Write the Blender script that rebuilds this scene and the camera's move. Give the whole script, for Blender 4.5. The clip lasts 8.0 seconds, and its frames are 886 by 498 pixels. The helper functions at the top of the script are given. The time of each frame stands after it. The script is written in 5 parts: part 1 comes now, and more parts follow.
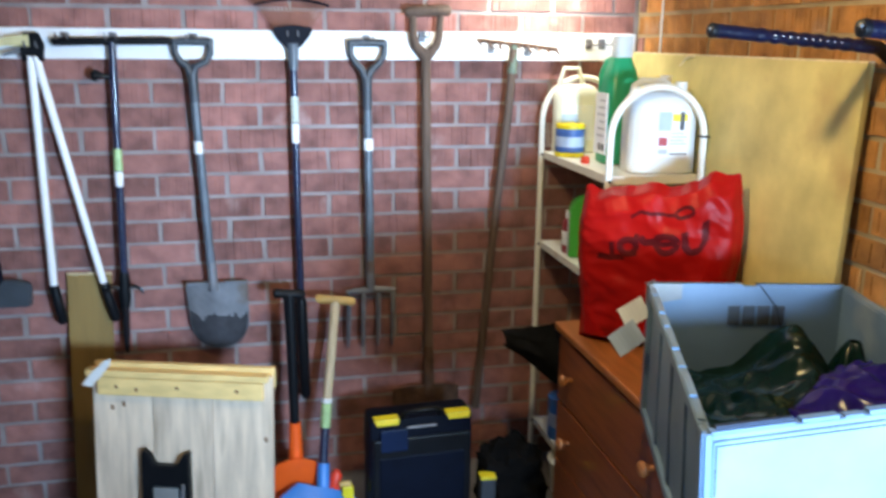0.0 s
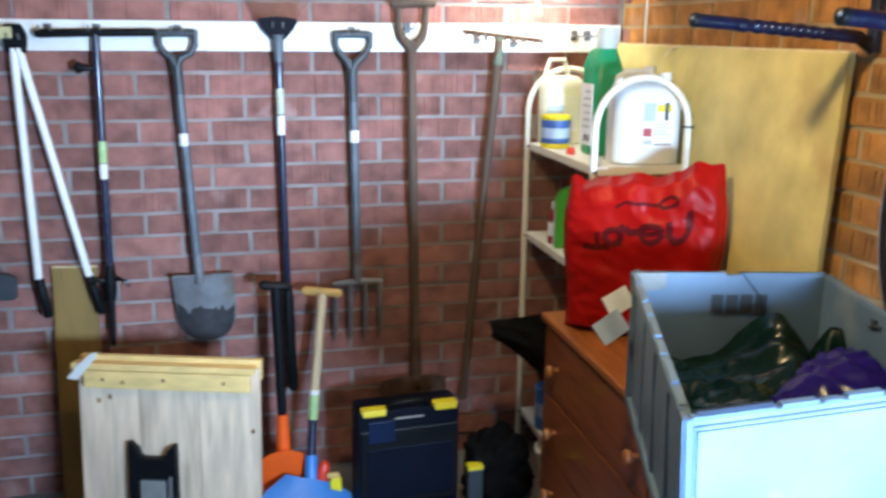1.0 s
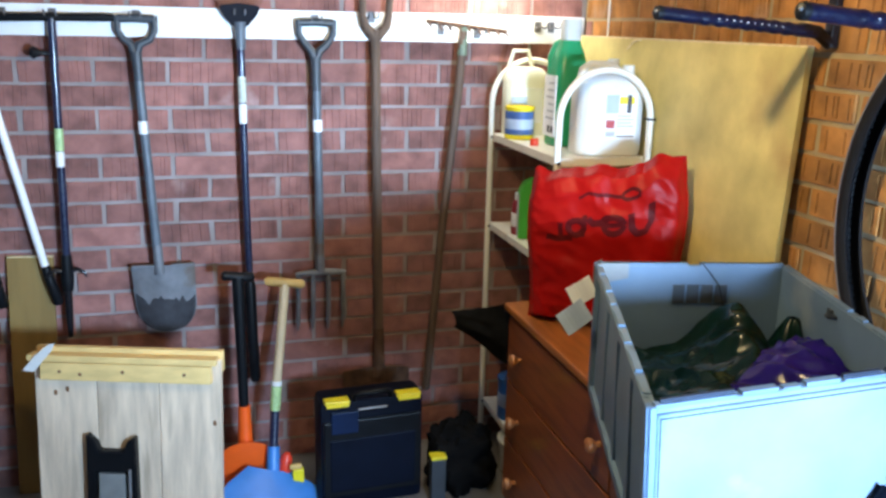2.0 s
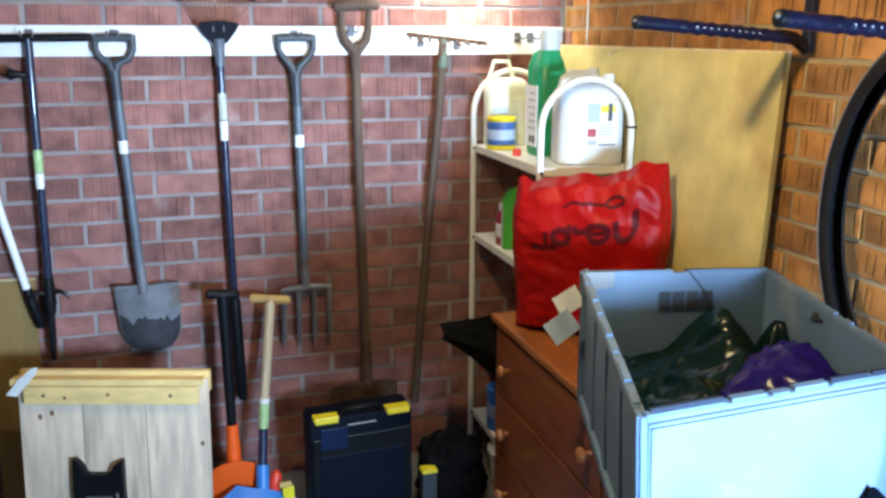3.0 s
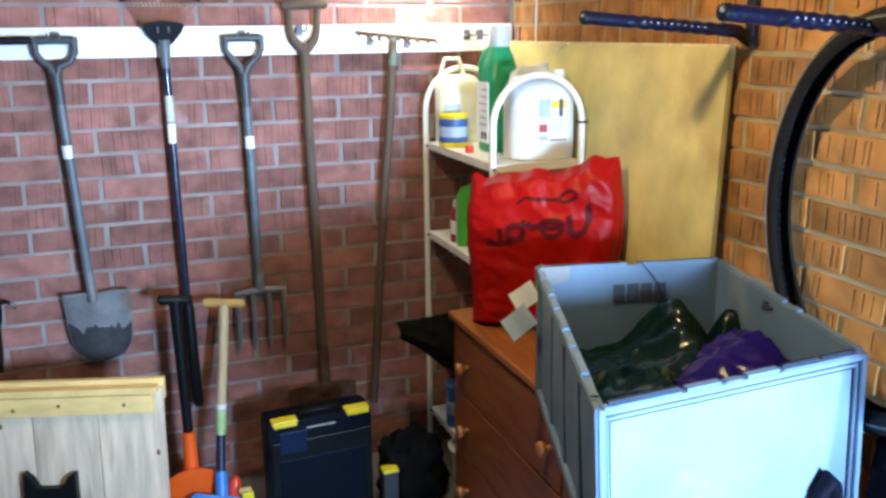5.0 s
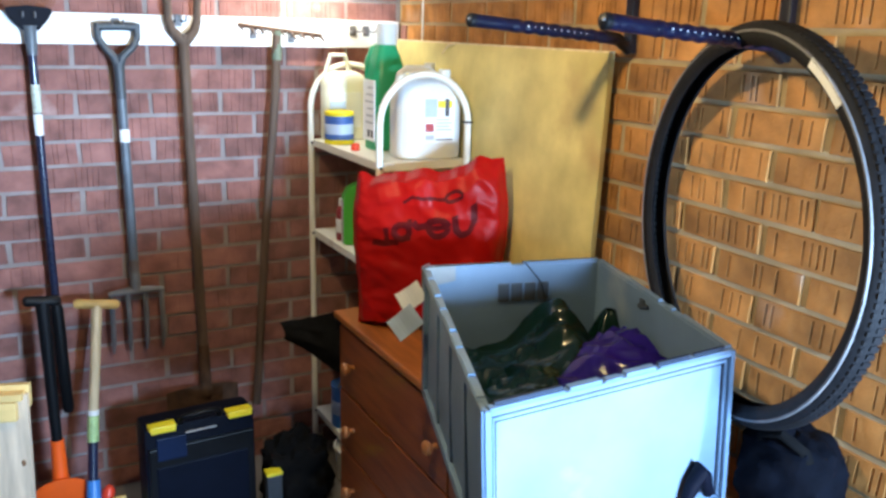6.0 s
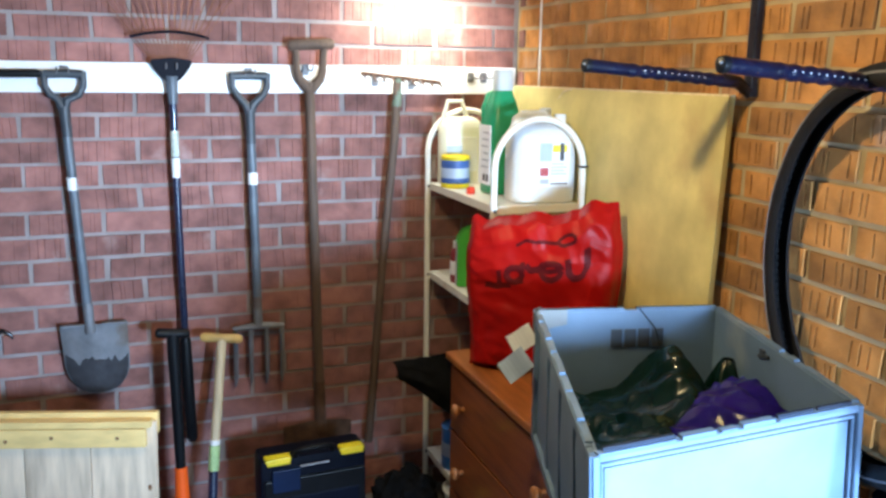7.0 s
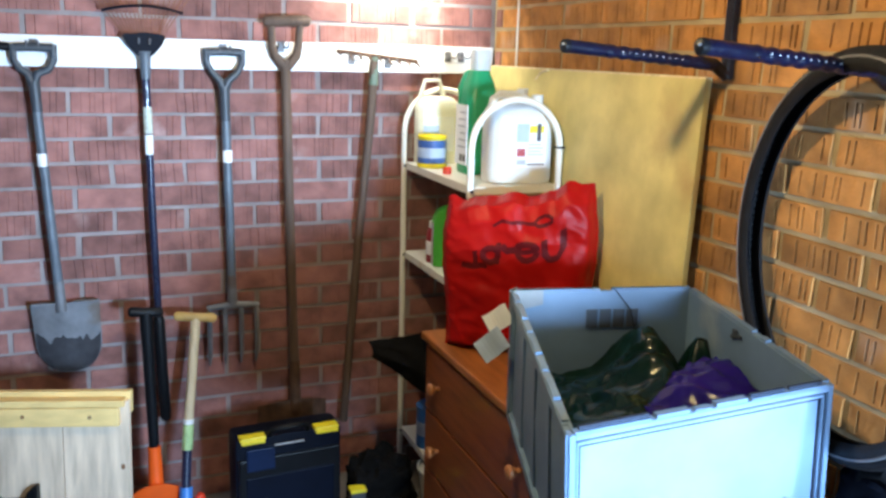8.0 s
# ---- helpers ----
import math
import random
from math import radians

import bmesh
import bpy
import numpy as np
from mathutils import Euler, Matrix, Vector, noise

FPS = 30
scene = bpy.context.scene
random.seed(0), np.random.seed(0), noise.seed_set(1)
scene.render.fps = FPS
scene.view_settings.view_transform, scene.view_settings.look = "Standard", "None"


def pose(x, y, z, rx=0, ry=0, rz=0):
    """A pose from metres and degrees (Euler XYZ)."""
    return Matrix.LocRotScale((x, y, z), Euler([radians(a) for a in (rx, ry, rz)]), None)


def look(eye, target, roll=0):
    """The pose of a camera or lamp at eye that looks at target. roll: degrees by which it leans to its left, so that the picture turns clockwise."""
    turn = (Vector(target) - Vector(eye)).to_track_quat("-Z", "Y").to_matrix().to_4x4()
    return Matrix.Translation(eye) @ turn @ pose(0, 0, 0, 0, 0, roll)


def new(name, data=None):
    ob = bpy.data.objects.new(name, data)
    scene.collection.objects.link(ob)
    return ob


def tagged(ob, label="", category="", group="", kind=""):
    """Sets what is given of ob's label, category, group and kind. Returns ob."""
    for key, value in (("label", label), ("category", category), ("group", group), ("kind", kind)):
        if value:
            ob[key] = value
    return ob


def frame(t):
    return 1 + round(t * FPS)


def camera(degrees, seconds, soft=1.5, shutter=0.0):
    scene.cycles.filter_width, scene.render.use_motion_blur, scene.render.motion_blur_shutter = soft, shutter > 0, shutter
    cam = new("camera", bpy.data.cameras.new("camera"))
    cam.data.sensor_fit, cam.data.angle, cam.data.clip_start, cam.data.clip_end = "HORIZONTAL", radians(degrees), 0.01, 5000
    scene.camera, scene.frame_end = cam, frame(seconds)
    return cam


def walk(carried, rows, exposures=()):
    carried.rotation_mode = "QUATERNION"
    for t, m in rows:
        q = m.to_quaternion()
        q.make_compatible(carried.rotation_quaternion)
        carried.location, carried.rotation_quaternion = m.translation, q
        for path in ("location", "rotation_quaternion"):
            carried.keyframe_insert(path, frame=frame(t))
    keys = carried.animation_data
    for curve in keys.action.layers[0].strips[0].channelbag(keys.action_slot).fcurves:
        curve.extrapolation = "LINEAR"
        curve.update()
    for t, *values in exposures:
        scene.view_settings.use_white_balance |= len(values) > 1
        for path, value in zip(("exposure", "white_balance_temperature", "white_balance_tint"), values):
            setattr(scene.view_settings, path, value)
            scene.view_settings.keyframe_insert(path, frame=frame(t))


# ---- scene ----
# camera and its path: seconds, eye, target, roll
cam = camera(55.6, 8.0, soft=2.8, shutter=0.4)
PATH = [
    (0, (-0.2372, -2.8769, 1.5338), (0.1848, -0.9832, 1.0481), 0.56),
    (0.2, (-0.2364, -2.8938, 1.5371), (0.1334, -0.9806, 1.0865), -0.92),
    (0.5, (-0.2322, -2.8886, 1.5291), (0.1317, -0.9746, 1.0773), -1.00),
    (0.8, (-0.2337, -2.8907, 1.5369), (0.1549, -0.9980, 1.0203), -0.65),
    (1, (-0.2296, -2.8853, 1.5277), (0.2167, -1.0009, 1.0277), 0.49),
    (1.2, (-0.2295, -2.8834, 1.5188), (0.3013, -1.0147, 1.0429), 2.22),
    (1.5, (-0.2418, -2.8804, 1.5287), (0.2916, -1.0243, 1.0085), 1.30),
    (1.7, (-0.2417, -2.8844, 1.5245), (0.2954, -1.0291, 1.0053), 1.46),
    (2.8, (-0.2213, -2.8759, 1.5278), (0.3229, -1.0189, 1.0227), 0.07),
    (3, (-0.2375, -2.8770, 1.5304), (0.3333, -1.0252, 1.0353), 0.11),
    (3.5, (-0.2369, -2.8802, 1.5330), (0.3250, -1.0222, 1.0513), -0.85),
    (4, (-0.2336, -2.8791, 1.5321), (0.3412, -1.0249, 1.0511), -2.65),
    (4.2, (-0.2277, -2.8779, 1.5274), (0.3619, -1.0359, 1.0180), -2.30),
    (5.3, (-0.2361, -2.8712, 1.5321), (0.4921, -1.0740, 1.0422), -0.12),
    (5.5, (-0.2349, -2.8746, 1.5322), (0.5633, -1.1038, 1.0555), 0.24),
    (5.8, (-0.2239, -2.8583, 1.5330), (0.6941, -1.1520, 1.0371), 1.69),
    (6, (-0.2338, -2.8616, 1.5382), (0.6843, -1.1592, 1.0293), 1.49),
    (6.2, (-0.2362, -2.8705, 1.5376), (0.5853, -1.1043, 1.0837), 1.05),
    (6.5, (-0.2394, -2.8733, 1.5373), (0.5053, -1.0678, 1.1066), 1.38),
    (6.8, (-0.2378, -2.8810, 1.5325), (0.4388, -1.0453, 1.1172), 1.10),
    (7, (-0.2346, -2.8794, 1.5370), (0.4422, -1.0428, 1.1258), 0.74),
    (7.5, (-0.2391, -2.8770, 1.5353), (0.4824, -1.0629, 1.1016), 1.15),
    (8, (-0.2406, -2.8761, 1.5348), (0.4912, -1.0713, 1.0797), 1.53),
]
walk(cam, [(t, look(eye, target, roll)) for t, eye, target, roll in PATH])

# ---- world and light ----
FLOOR, CEIL = -0.05, 2.32
XL, XC, YF = -2.1, 1.104, -3.40     # left wall, right corner, door wall
WALL_TURN = radians(1.07)           # the side wall is not quite square

world = bpy.data.worlds.new("world")
scene.world = world
world.use_nodes = True
wn = world.node_tree.nodes
sky = wn.new("ShaderNodeTexSky")
sky.sky_type, sky.sun_disc = "NISHITA", False
sky.sun_elevation, sky.sun_rotation = radians(8.5), radians(184)
wn["Background"].inputs["Strength"].default_value = 0.12
world.node_tree.links.new(sky.outputs[0], wn["Background"].inputs["Color"])


def lamp(name, kind, energy, color, m, size=0.1, size_y=0.1, spread=180):
    data = bpy.data.lights.new(name, kind)
    data.energy, data.color = energy, color
    if kind == "AREA":
        data.shape, data.size, data.size_y, data.spread = "RECTANGLE", size, size_y, radians(spread)
    elif kind == "SUN":
        data.angle = size
    else:
        data.shadow_soft_size = size
    ob = new(name, data)
    ob.matrix_world = m
    return ob


SUN = look((0, 0, 0), (-0.07, 1.0, -0.15))
lamp("sun", "SUN", 4.6, (1.0, 0.95, 0.86), SUN, size=radians(0.6))
# area lamp added for sky light in the unseen window opening behind the camera
lamp("window_daylight", "AREA", 34, (0.44, 0.68, 1.0), look((0.722, YF + 0.03, 1.088), (0.0, 0, 1.15)), size=0.45, size_y=0.31, spread=78)
# the lit ceiling lamp and the lit lamp over the tool board
lamp("ceiling_bulb", "POINT", 29, (1.0, 0.77, 0.39), pose(0.168, -1.49, 1.82), size=0.032)
lamp("wall_tube", "AREA", 4.7, (1.0, 0.98, 0.84), look((0.70, -0.14, 1.765), (0.70, -0.02, 1.60)), size=0.30, size_y=0.05)
scene.view_settings.exposure = 0.27


# ---- materials ----
def mat(name, color, rough=0.6, metal=0.0, vary=0.25, scale=18.0, bump=0.15, fine=160.0, stain=None, stain_at=0.58, coat=0.0, island=False, rand=0.0, space="Object", stretch=(1, 1, 1)):
    """Principled surface with a coarse and a fine layer of variation, optional stains and small relief."""
    m = bpy.data.materials.new(name)
    m.use_nodes = True
    n, l = m.node_tree.nodes, m.node_tree.links
    b = n["Principled BSDF"]
    tc, mp = n.new("ShaderNodeTexCoord"), n.new("ShaderNodeMapping")
    mp.inputs["Scale"].default_value = stretch
    l.new(tc.outputs[space], mp.inputs["Vector"])
    vec = mp.outputs["Vector"]
    if rand:
        info, comb, add = n.new("ShaderNodeObjectInfo"), n.new("ShaderNodeVectorMath"), n.new("ShaderNodeVectorMath")
        comb.operation, comb.inputs[1].default_value = "MULTIPLY", (7.0, 13.0, 29.0)
        l.new(info.outputs["Random"], comb.inputs[0])
        l.new(vec, add.inputs[0])
        l.new(comb.outputs[0], add.inputs[1])
        vec = add.outputs[0]

    def tex(s, detail):
        t = n.new("ShaderNodeTexNoise")
        t.inputs["Scale"].default_value, t.inputs["Detail"].default_value = s, detail
        l.new(vec, t.inputs["Vector"])
        return t.outputs["Fac"]
    big, small = tex(scale, 4), tex(fine, 3)
    mix = n.new("ShaderNodeMix")
    mix.data_type = "RGBA"
    c = np.array(color)
    lo, hi = c * (1 - vary), np.minimum(c * (1 + vary), 1)
    mix.inputs["A"].default_value, mix.inputs["B"].default_value = (*lo, 1), (*hi, 1)
    blend = n.new("ShaderNodeMath")
    blend.operation = "MULTIPLY_ADD"
    blend.inputs[1].default_value = 0.35
    l.new(small, blend.inputs[0])
    half = n.new("ShaderNodeMapRange")
    half.inputs["From Min"].default_value, half.inputs["From Max"].default_value = 0.3, 0.7
    half.inputs["To Min"].default_value, half.inputs["To Max"].default_value = -0.15, 0.8
    l.new(big, half.inputs["Value"])
    l.new(half.outputs[0], blend.inputs[2])
    l.new(blend.outputs[0], mix.inputs["Factor"])
    out = mix.outputs["Result"]
    if stain:
        sm, ramp = n.new("ShaderNodeMix"), n.new("ShaderNodeMapRange")
        sm.data_type = "RGBA"
        ramp.inputs["From Min"].default_value, ramp.inputs["From Max"].default_value = stain_at, stain_at + 0.12
        l.new(tex(scale * 0.45, 6), ramp.inputs["Value"])
        l.new(ramp.outputs[0], sm.inputs["Factor"])
        l.new(out, sm.inputs["A"])
        sm.inputs["B"].default_value = (*stain, 1)
        out = sm.outputs["Result"]
    if rand or island:
        hsv, mr = n.new("ShaderNodeHueSaturation"), n.new("ShaderNodeMapRange")
        src = n.new("ShaderNodeNewGeometry").outputs["Random Per Island"] if island else info.outputs["Random"]
        k = rand or 0.25
        mr.inputs["To Min"].default_value, mr.inputs["To Max"].default_value = 1 - k, 1 + k
        l.new(src, mr.inputs["Value"])
        l.new(mr.outputs[0], hsv.inputs["Value"])
        l.new(out, hsv.inputs["Color"])
        out = hsv.outputs["Color"]
    l.new(out, b.inputs["Base Color"])
    rr = n.new("ShaderNodeMapRange")
    rr.inputs["To Min"].default_value, rr.inputs["To Max"].default_value = max(rough - 0.1, 0.03), min(rough + 0.12, 1)
    l.new(small, rr.inputs["Value"])
    l.new(rr.outputs[0], b.inputs["Roughness"])
    b.inputs["Metallic"].default_value = metal
    b.inputs["Coat Weight"].default_value = coat
    if bump:
        bp = n.new("ShaderNodeBump")
        bp.inputs["Strength"].default_value, bp.inputs["Distance"].default_value = bump, 0.004
        l.new(blend.outputs[0], bp.inputs["Height"])
        l.new(bp.outputs[0], b.inputs["Normal"])
    return m


def glow(name, color, strength):
    m = bpy.data.materials.new(name)
    m.use_nodes = True
    b = m.node_tree.nodes["Principled BSDF"]
    b.inputs["Base Color"].default_value = b.inputs["Emission Color"].default_value = (*color, 1)
    b.inputs["Emission Strength"].default_value = strength
    return m


BRICK = mat("red_brick", (0.258, 0.112, 0.096), 0.85, vary=0.36, scale=14, bump=0.7, fine=220, stain=(0.40, 0.25, 0.23), stain_at=0.64, rand=0.26)
# side wall copy of the brick, with the bulb's warmth in its colour
SIDE_BRICK = mat("lamp_warmed_brick", (0.372, 0.165, 0.044), 0.85, vary=0.38, scale=14, bump=0.7, fine=220, stain=(0.42, 0.25, 0.15), stain_at=0.63, rand=0.24)
BRICK_REST = mat("red_brick_rest", (0.236, 0.110, 0.093), 0.85, vary=0.3, scale=14, bump=0.7, fine=220, island=True)
MORTAR_RED = mat("reddish_mortar", (0.295, 0.252, 0.245), 0.95, vary=0.30, scale=7, bump=0.9, fine=260, stain=(0.24, 0.15, 0.14), stain_at=0.60)
# side wall mortar, its colour yellowed for the same warm bulb
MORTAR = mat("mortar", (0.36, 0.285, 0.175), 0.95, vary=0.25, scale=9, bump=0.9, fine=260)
CONCRETE = mat("concrete", (0.13, 0.12, 0.115), 0.85, vary=0.3, scale=3, bump=0.4, stain=(0.07, 0.06, 0.055))
# unseen closing walls and ceiling: blue tint bounces cool fill into the shadows
PLASTER = mat("blue_fill_plaster", (0.44, 0.50, 0.62), 0.8, vary=0.08, scale=4, bump=0.2)
WHITE_WOOD = mat("white_gloss_paint", (0.80, 0.81, 0.82), 0.4, vary=0.05, scale=8, bump=0.15, stain=(0.62, 0.60, 0.55), stain_at=0.66)
CHIP = mat("chipboard", (0.66, 0.56, 0.225), 0.65, vary=0.22, scale=7, bump=0.2, fine=320, stain=(0.50, 0.36, 0.15), stain_at=0.60)
CHIP_EDGE = mat("chipboard_edge", (0.72, 0.60, 0.36), 0.8, vary=0.2, scale=60, bump=0.4)
WHITE_METAL = mat("white_enamel", (0.78, 0.77, 0.70), 0.35, vary=0.06, scale=10, bump=0.05, stain=(0.50, 0.38, 0.24), stain_at=0.70)
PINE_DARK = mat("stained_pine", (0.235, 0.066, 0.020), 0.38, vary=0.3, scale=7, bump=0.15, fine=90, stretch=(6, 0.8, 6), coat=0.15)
# same pine as the front, its colour brightened for lamplight on the top
PINE_TOP = mat("lit_pine_top", (0.34, 0.115, 0.030), 0.36, vary=0.3, scale=7, bump=0.15, fine=90, stretch=(6, 0.8, 6), coat=0.15)
KNOB = mat("turned_knob", (0.42, 0.16, 0.05), 0.35, vary=0.15, scale=30, coat=0.2)
GREY_PLASTIC = mat("grey_blue_plastic", (0.128, 0.200, 0.300), 0.38, vary=0.16, scale=6, bump=0.08, stain=(0.30, 0.35, 0.37), stain_at=0.62)
RED_FILM = mat("red_polythene", (0.34, 0.005, 0.004), 0.38, vary=0.2, scale=9, bump=0.4, fine=40)
# shade of the crate's grooves and rim slots, put into a dark colour
GROOVE_SHADE = mat("slate_blue_groove_shade", (0.004, 0.010, 0.026), 0.7, vary=0.2, scale=12, bump=0.1)
SLATE = mat("slate_blue_plastic", (0.055, 0.075, 0.130), 0.5, vary=0.2, scale=6, bump=0.15)
GREEN_FILM = mat("dark_green_polythene", (0.002, 0.012, 0.009), 0.16, vary=0.3, scale=14, bump=0.25, fine=50)
PURPLE_FILM = mat("purple_polythene", (0.013, 0.006, 0.14), 0.2, vary=0.25, scale=14, bump=0.25, fine=50)
INK = mat("black_marker_ink", (0.09, 0.005, 0.006), 0.5, vary=0.2, bump=0)
RUBBER = mat("tyre_rubber", (0.007, 0.007, 0.009), 0.7, vary=0.3, scale=20, bump=0.3)
BEAD = mat("pale_tyre_bead", (0.15, 0.15, 0.16), 0.5, vary=0.2, bump=0.1)
BLACK_STEEL = mat("black_steel", (0.012, 0.012, 0.016), 0.3, metal=0.4, vary=0.2, bump=0.1)
BLUE_FOAM = mat("blue_black_vinyl_sleeve", (0.0015, 0.004, 0.018), 0.30, vary=0.3, scale=30, bump=0.4, coat=0.05)
BLACK_PLASTIC = mat("black_plastic", (0.005, 0.006, 0.008), 0.42, vary=0.2, scale=14, bump=0.15)
NAVY = mat("navy_plastic", (0.0025, 0.0045, 0.012), 0.55, vary=0.2, scale=12, bump=0.15)
BOX_BLUE = mat("blue_plastic_panel", (0.005, 0.014, 0.048), 0.45, vary=0.15, bump=0.1)
YELLOW = mat("yellow_plastic", (0.80, 0.66, 0.02), 0.4, vary=0.1, bump=0.05)
STEEL = mat("worn_steel", (0.165, 0.17, 0.185), 0.58, metal=0.35, vary=0.3, scale=16, bump=0.3, stain=(0.13, 0.10, 0.08), stain_at=0.55)
PALE_BLADE = mat("cream_coated_steel", (0.62, 0.56, 0.30), 0.45, metal=0.1, vary=0.15, scale=30, bump=0.1)
SOIL_STEEL = mat("soiled_steel", (0.034, 0.034, 0.040), 0.7, metal=0.3, vary=0.4, scale=22, bump=0.5)
GREY_GRIP = mat("grey_plastic_grip", (0.045, 0.055, 0.068), 0.45, vary=0.15, bump=0.1)
GREY_SHAFT = mat("grey_coated_shaft", (0.095, 0.115, 0.14), 0.4, vary=0.2, scale=20, bump=0.1)
BLUE_SHAFT = mat("dark_blue_shaft", (0.010, 0.016, 0.045), 0.28, vary=0.2, bump=0.05, coat=0.3)
WHITE_TUBE = mat("white_tube", (0.82, 0.83, 0.85), 0.3, vary=0.05, bump=0.03)
OLD_WOOD = mat("weathered_ash", (0.105, 0.066, 0.046), 0.7, vary=0.3, scale=9, bump=0.4, stretch=(6, 6, 0.6))
PALE_ASH = mat("pale_ash_wood", (0.62, 0.50, 0.32), 0.55, vary=0.15, scale=9, bump=0.15, stretch=(6, 6, 0.6))
GRIP_WOOD = mat("yellow_beech", (0.55, 0.36, 0.12), 0.5, vary=0.2, scale=20, bump=0.1)
GREEN_PAINT = mat("worn_green_paint", (0.12, 0.16, 0.12), 0.5, vary=0.3, bump=0.15)
RUST = mat("rusty_iron", (0.10, 0.055, 0.035), 0.8, metal=0.3, vary=0.4, scale=25, bump=0.6)
BRONZE = mat("bronze_tines", (0.22, 0.09, 0.05), 0.4, metal=0.5, vary=0.2, bump=0.1)
ORANGE = mat("orange_plastic", (0.85, 0.11, 0.012), 0.38, vary=0.1, scale=9, bump=0.05)
SKY_BLUE = mat("mid_blue_plastic", (0.045, 0.21, 0.58), 0.4, vary=0.15, scale=9, bump=0.08)
PINE = mat("planed_pine", (0.61, 0.49, 0.37), 0.6, vary=0.24, scale=5, bump=0.2, fine=60, stretch=(7, 7, 0.5), stain=(0.36, 0.28, 0.20), stain_at=0.64, rand=0.10)
BATTEN = mat("yellow_pine_batten", (0.74, 0.53, 0.22), 0.55, vary=0.14, scale=5, bump=0.2, fine=60, stretch=(0.6, 8, 8))
KNOT = mat("pine_knot", (0.20, 0.10, 0.05), 0.6, vary=0.2, bump=0.1)
PLANK = mat("brown_plywood", (0.23, 0.145, 0.042), 0.65, vary=0.2, scale=4, bump=0.2, stretch=(5, 5, 0.6))
CREAM = mat("cream_polythene", (0.74, 0.74, 0.62), 0.35, vary=0.05, scale=6, bump=0.05)
WHITE_POLY = mat("white_polythene", (0.68, 0.70, 0.69), 0.3, vary=0.05, scale=6, bump=0.05)
GREEN_POLY = mat("green_polythene", (0.015, 0.30, 0.13), 0.35, vary=0.12, scale=8, bump=0.05)
LIME = mat("bright_green_card", (0.06, 0.42, 0.05), 0.45, vary=0.12, scale=10, bump=0.05)
PAPER = mat("white_label", (0.80, 0.82, 0.84), 0.5, vary=0.05, bump=0)
PALE_CAP = mat("pale_grey_cap", (0.60, 0.66, 0.68), 0.4, vary=0.06, bump=0.03)
PALE_BLUE = mat("pale_blue_label", (0.42, 0.52, 0.68), 0.5, vary=0.08, bump=0)
MID_BLUE = mat("blue_label", (0.05, 0.12, 0.36), 0.45, vary=0.1, bump=0)
RED_LABEL = mat("red_label", (0.45, 0.06, 0.07), 0.5, vary=0.1, bump=0)
PRINT = mat("dark_print", (0.07, 0.075, 0.085), 0.6, vary=0.1, bump=0)
GREY_PRINT = mat("grey_print", (0.45, 0.47, 0.50), 0.6, vary=0.1, bump=0)
RED_CAP = mat("red_cap", (0.72, 0.05, 0.02), 0.35, vary=0.08, bump=0.03)
MAROON = mat("maroon_plastic", (0.24, 0.02, 0.03), 0.35, vary=0.1, bump=0.03)
LABEL_PALE = mat("pale_printed_label", (0.52, 0.57, 0.50), 0.45, vary=0.25, scale=60, bump=0)
LABEL_GREEN = mat("green_yellow_label", (0.38, 0.55, 0.25), 0.45, vary=0.2, scale=40, bump=0)
TAPE = mat("silver_tape", (0.24, 0.25, 0.25), 0.35, metal=0.2, vary=0.15, bump=0.2)
BLACK_CLOTH = mat("black_cloth", (0.006, 0.006, 0.0065), 0.9, vary=0.3, scale=30, bump=0.5)
NAVY_CLOTH = mat("navy_nylon", (0.004, 0.005, 0.009), 0.85, vary=0.3, scale=20, bump=0.5)
CABLE = mat("white_cable", (0.72, 0.70, 0.64), 0.5, vary=0.05, bump=0)
TUBE_GLOW = glow("lit_tube", (1.0, 0.95, 0.80), 9.0)
# the films and the rubber are less glossy than clean plastic
for m, level in ((INK, 0.1), (NAVY, 0.1), (BLACK_PLASTIC, 0.18), (BOX_BLUE, 0.2), (BLUE_FOAM, 0.35), (RED_FILM, 0.13), (GREEN_FILM, 0.20), (PURPLE_FILM, 0.12), (RUBBER, 0.25), (NAVY_CLOTH, 0.06), (BLACK_CLOTH, 0.06)):
    m.node_tree.nodes["Principled BSDF"].inputs["Specular IOR Level"].default_value = level
BULB_GLOW = glow("lit_bulb", (1.0, 0.80, 0.50), 20.0)


# ---- builders ----
def thing(name, at, label, category, group="", kind=""):
    ob = new(name)
    ob.empty_display_size = 0.05
    ob.location = at
    return tagged(ob, label, category, group, kind)


def part(name, bm, material, parent=None, label="", smooth=False):
    me = bpy.data.meshes.new(name)
    bm.to_mesh(me)
    bm.free()
    me.materials.append(material)
    if smooth:
        me.polygons.foreach_set("use_smooth", [True] * len(me.polygons))
        me.set_sharp_from_angle(angle=radians(40))
    ob = new(name, me)
    if parent is not None:
        ob.parent = parent
        if parent.data is None:
            ob.location = -parent.location
    if label:
        ob["label"] = label
    return ob


def box(lo, hi, bevel=0.0, m=None, bm=None):
    """An upright box from corner to corner, its edges rounded."""
    own = bmesh.new()
    lo, hi = Vector(lo), Vector(hi)
    bmesh.ops.create_cube(own, size=1.0, matrix=Matrix.Translation((lo + hi) / 2) @ Matrix.Diagonal((*(hi - lo), 1)))
    if bevel:
        bmesh.ops.bevel(own, geom=own.edges[:], offset=bevel, segments=2, affect="EDGES", profile=0.6)
    if m is not None:
        own.transform(m)
    if bm is None:
        return own
    merge(bm, own)
    return bm


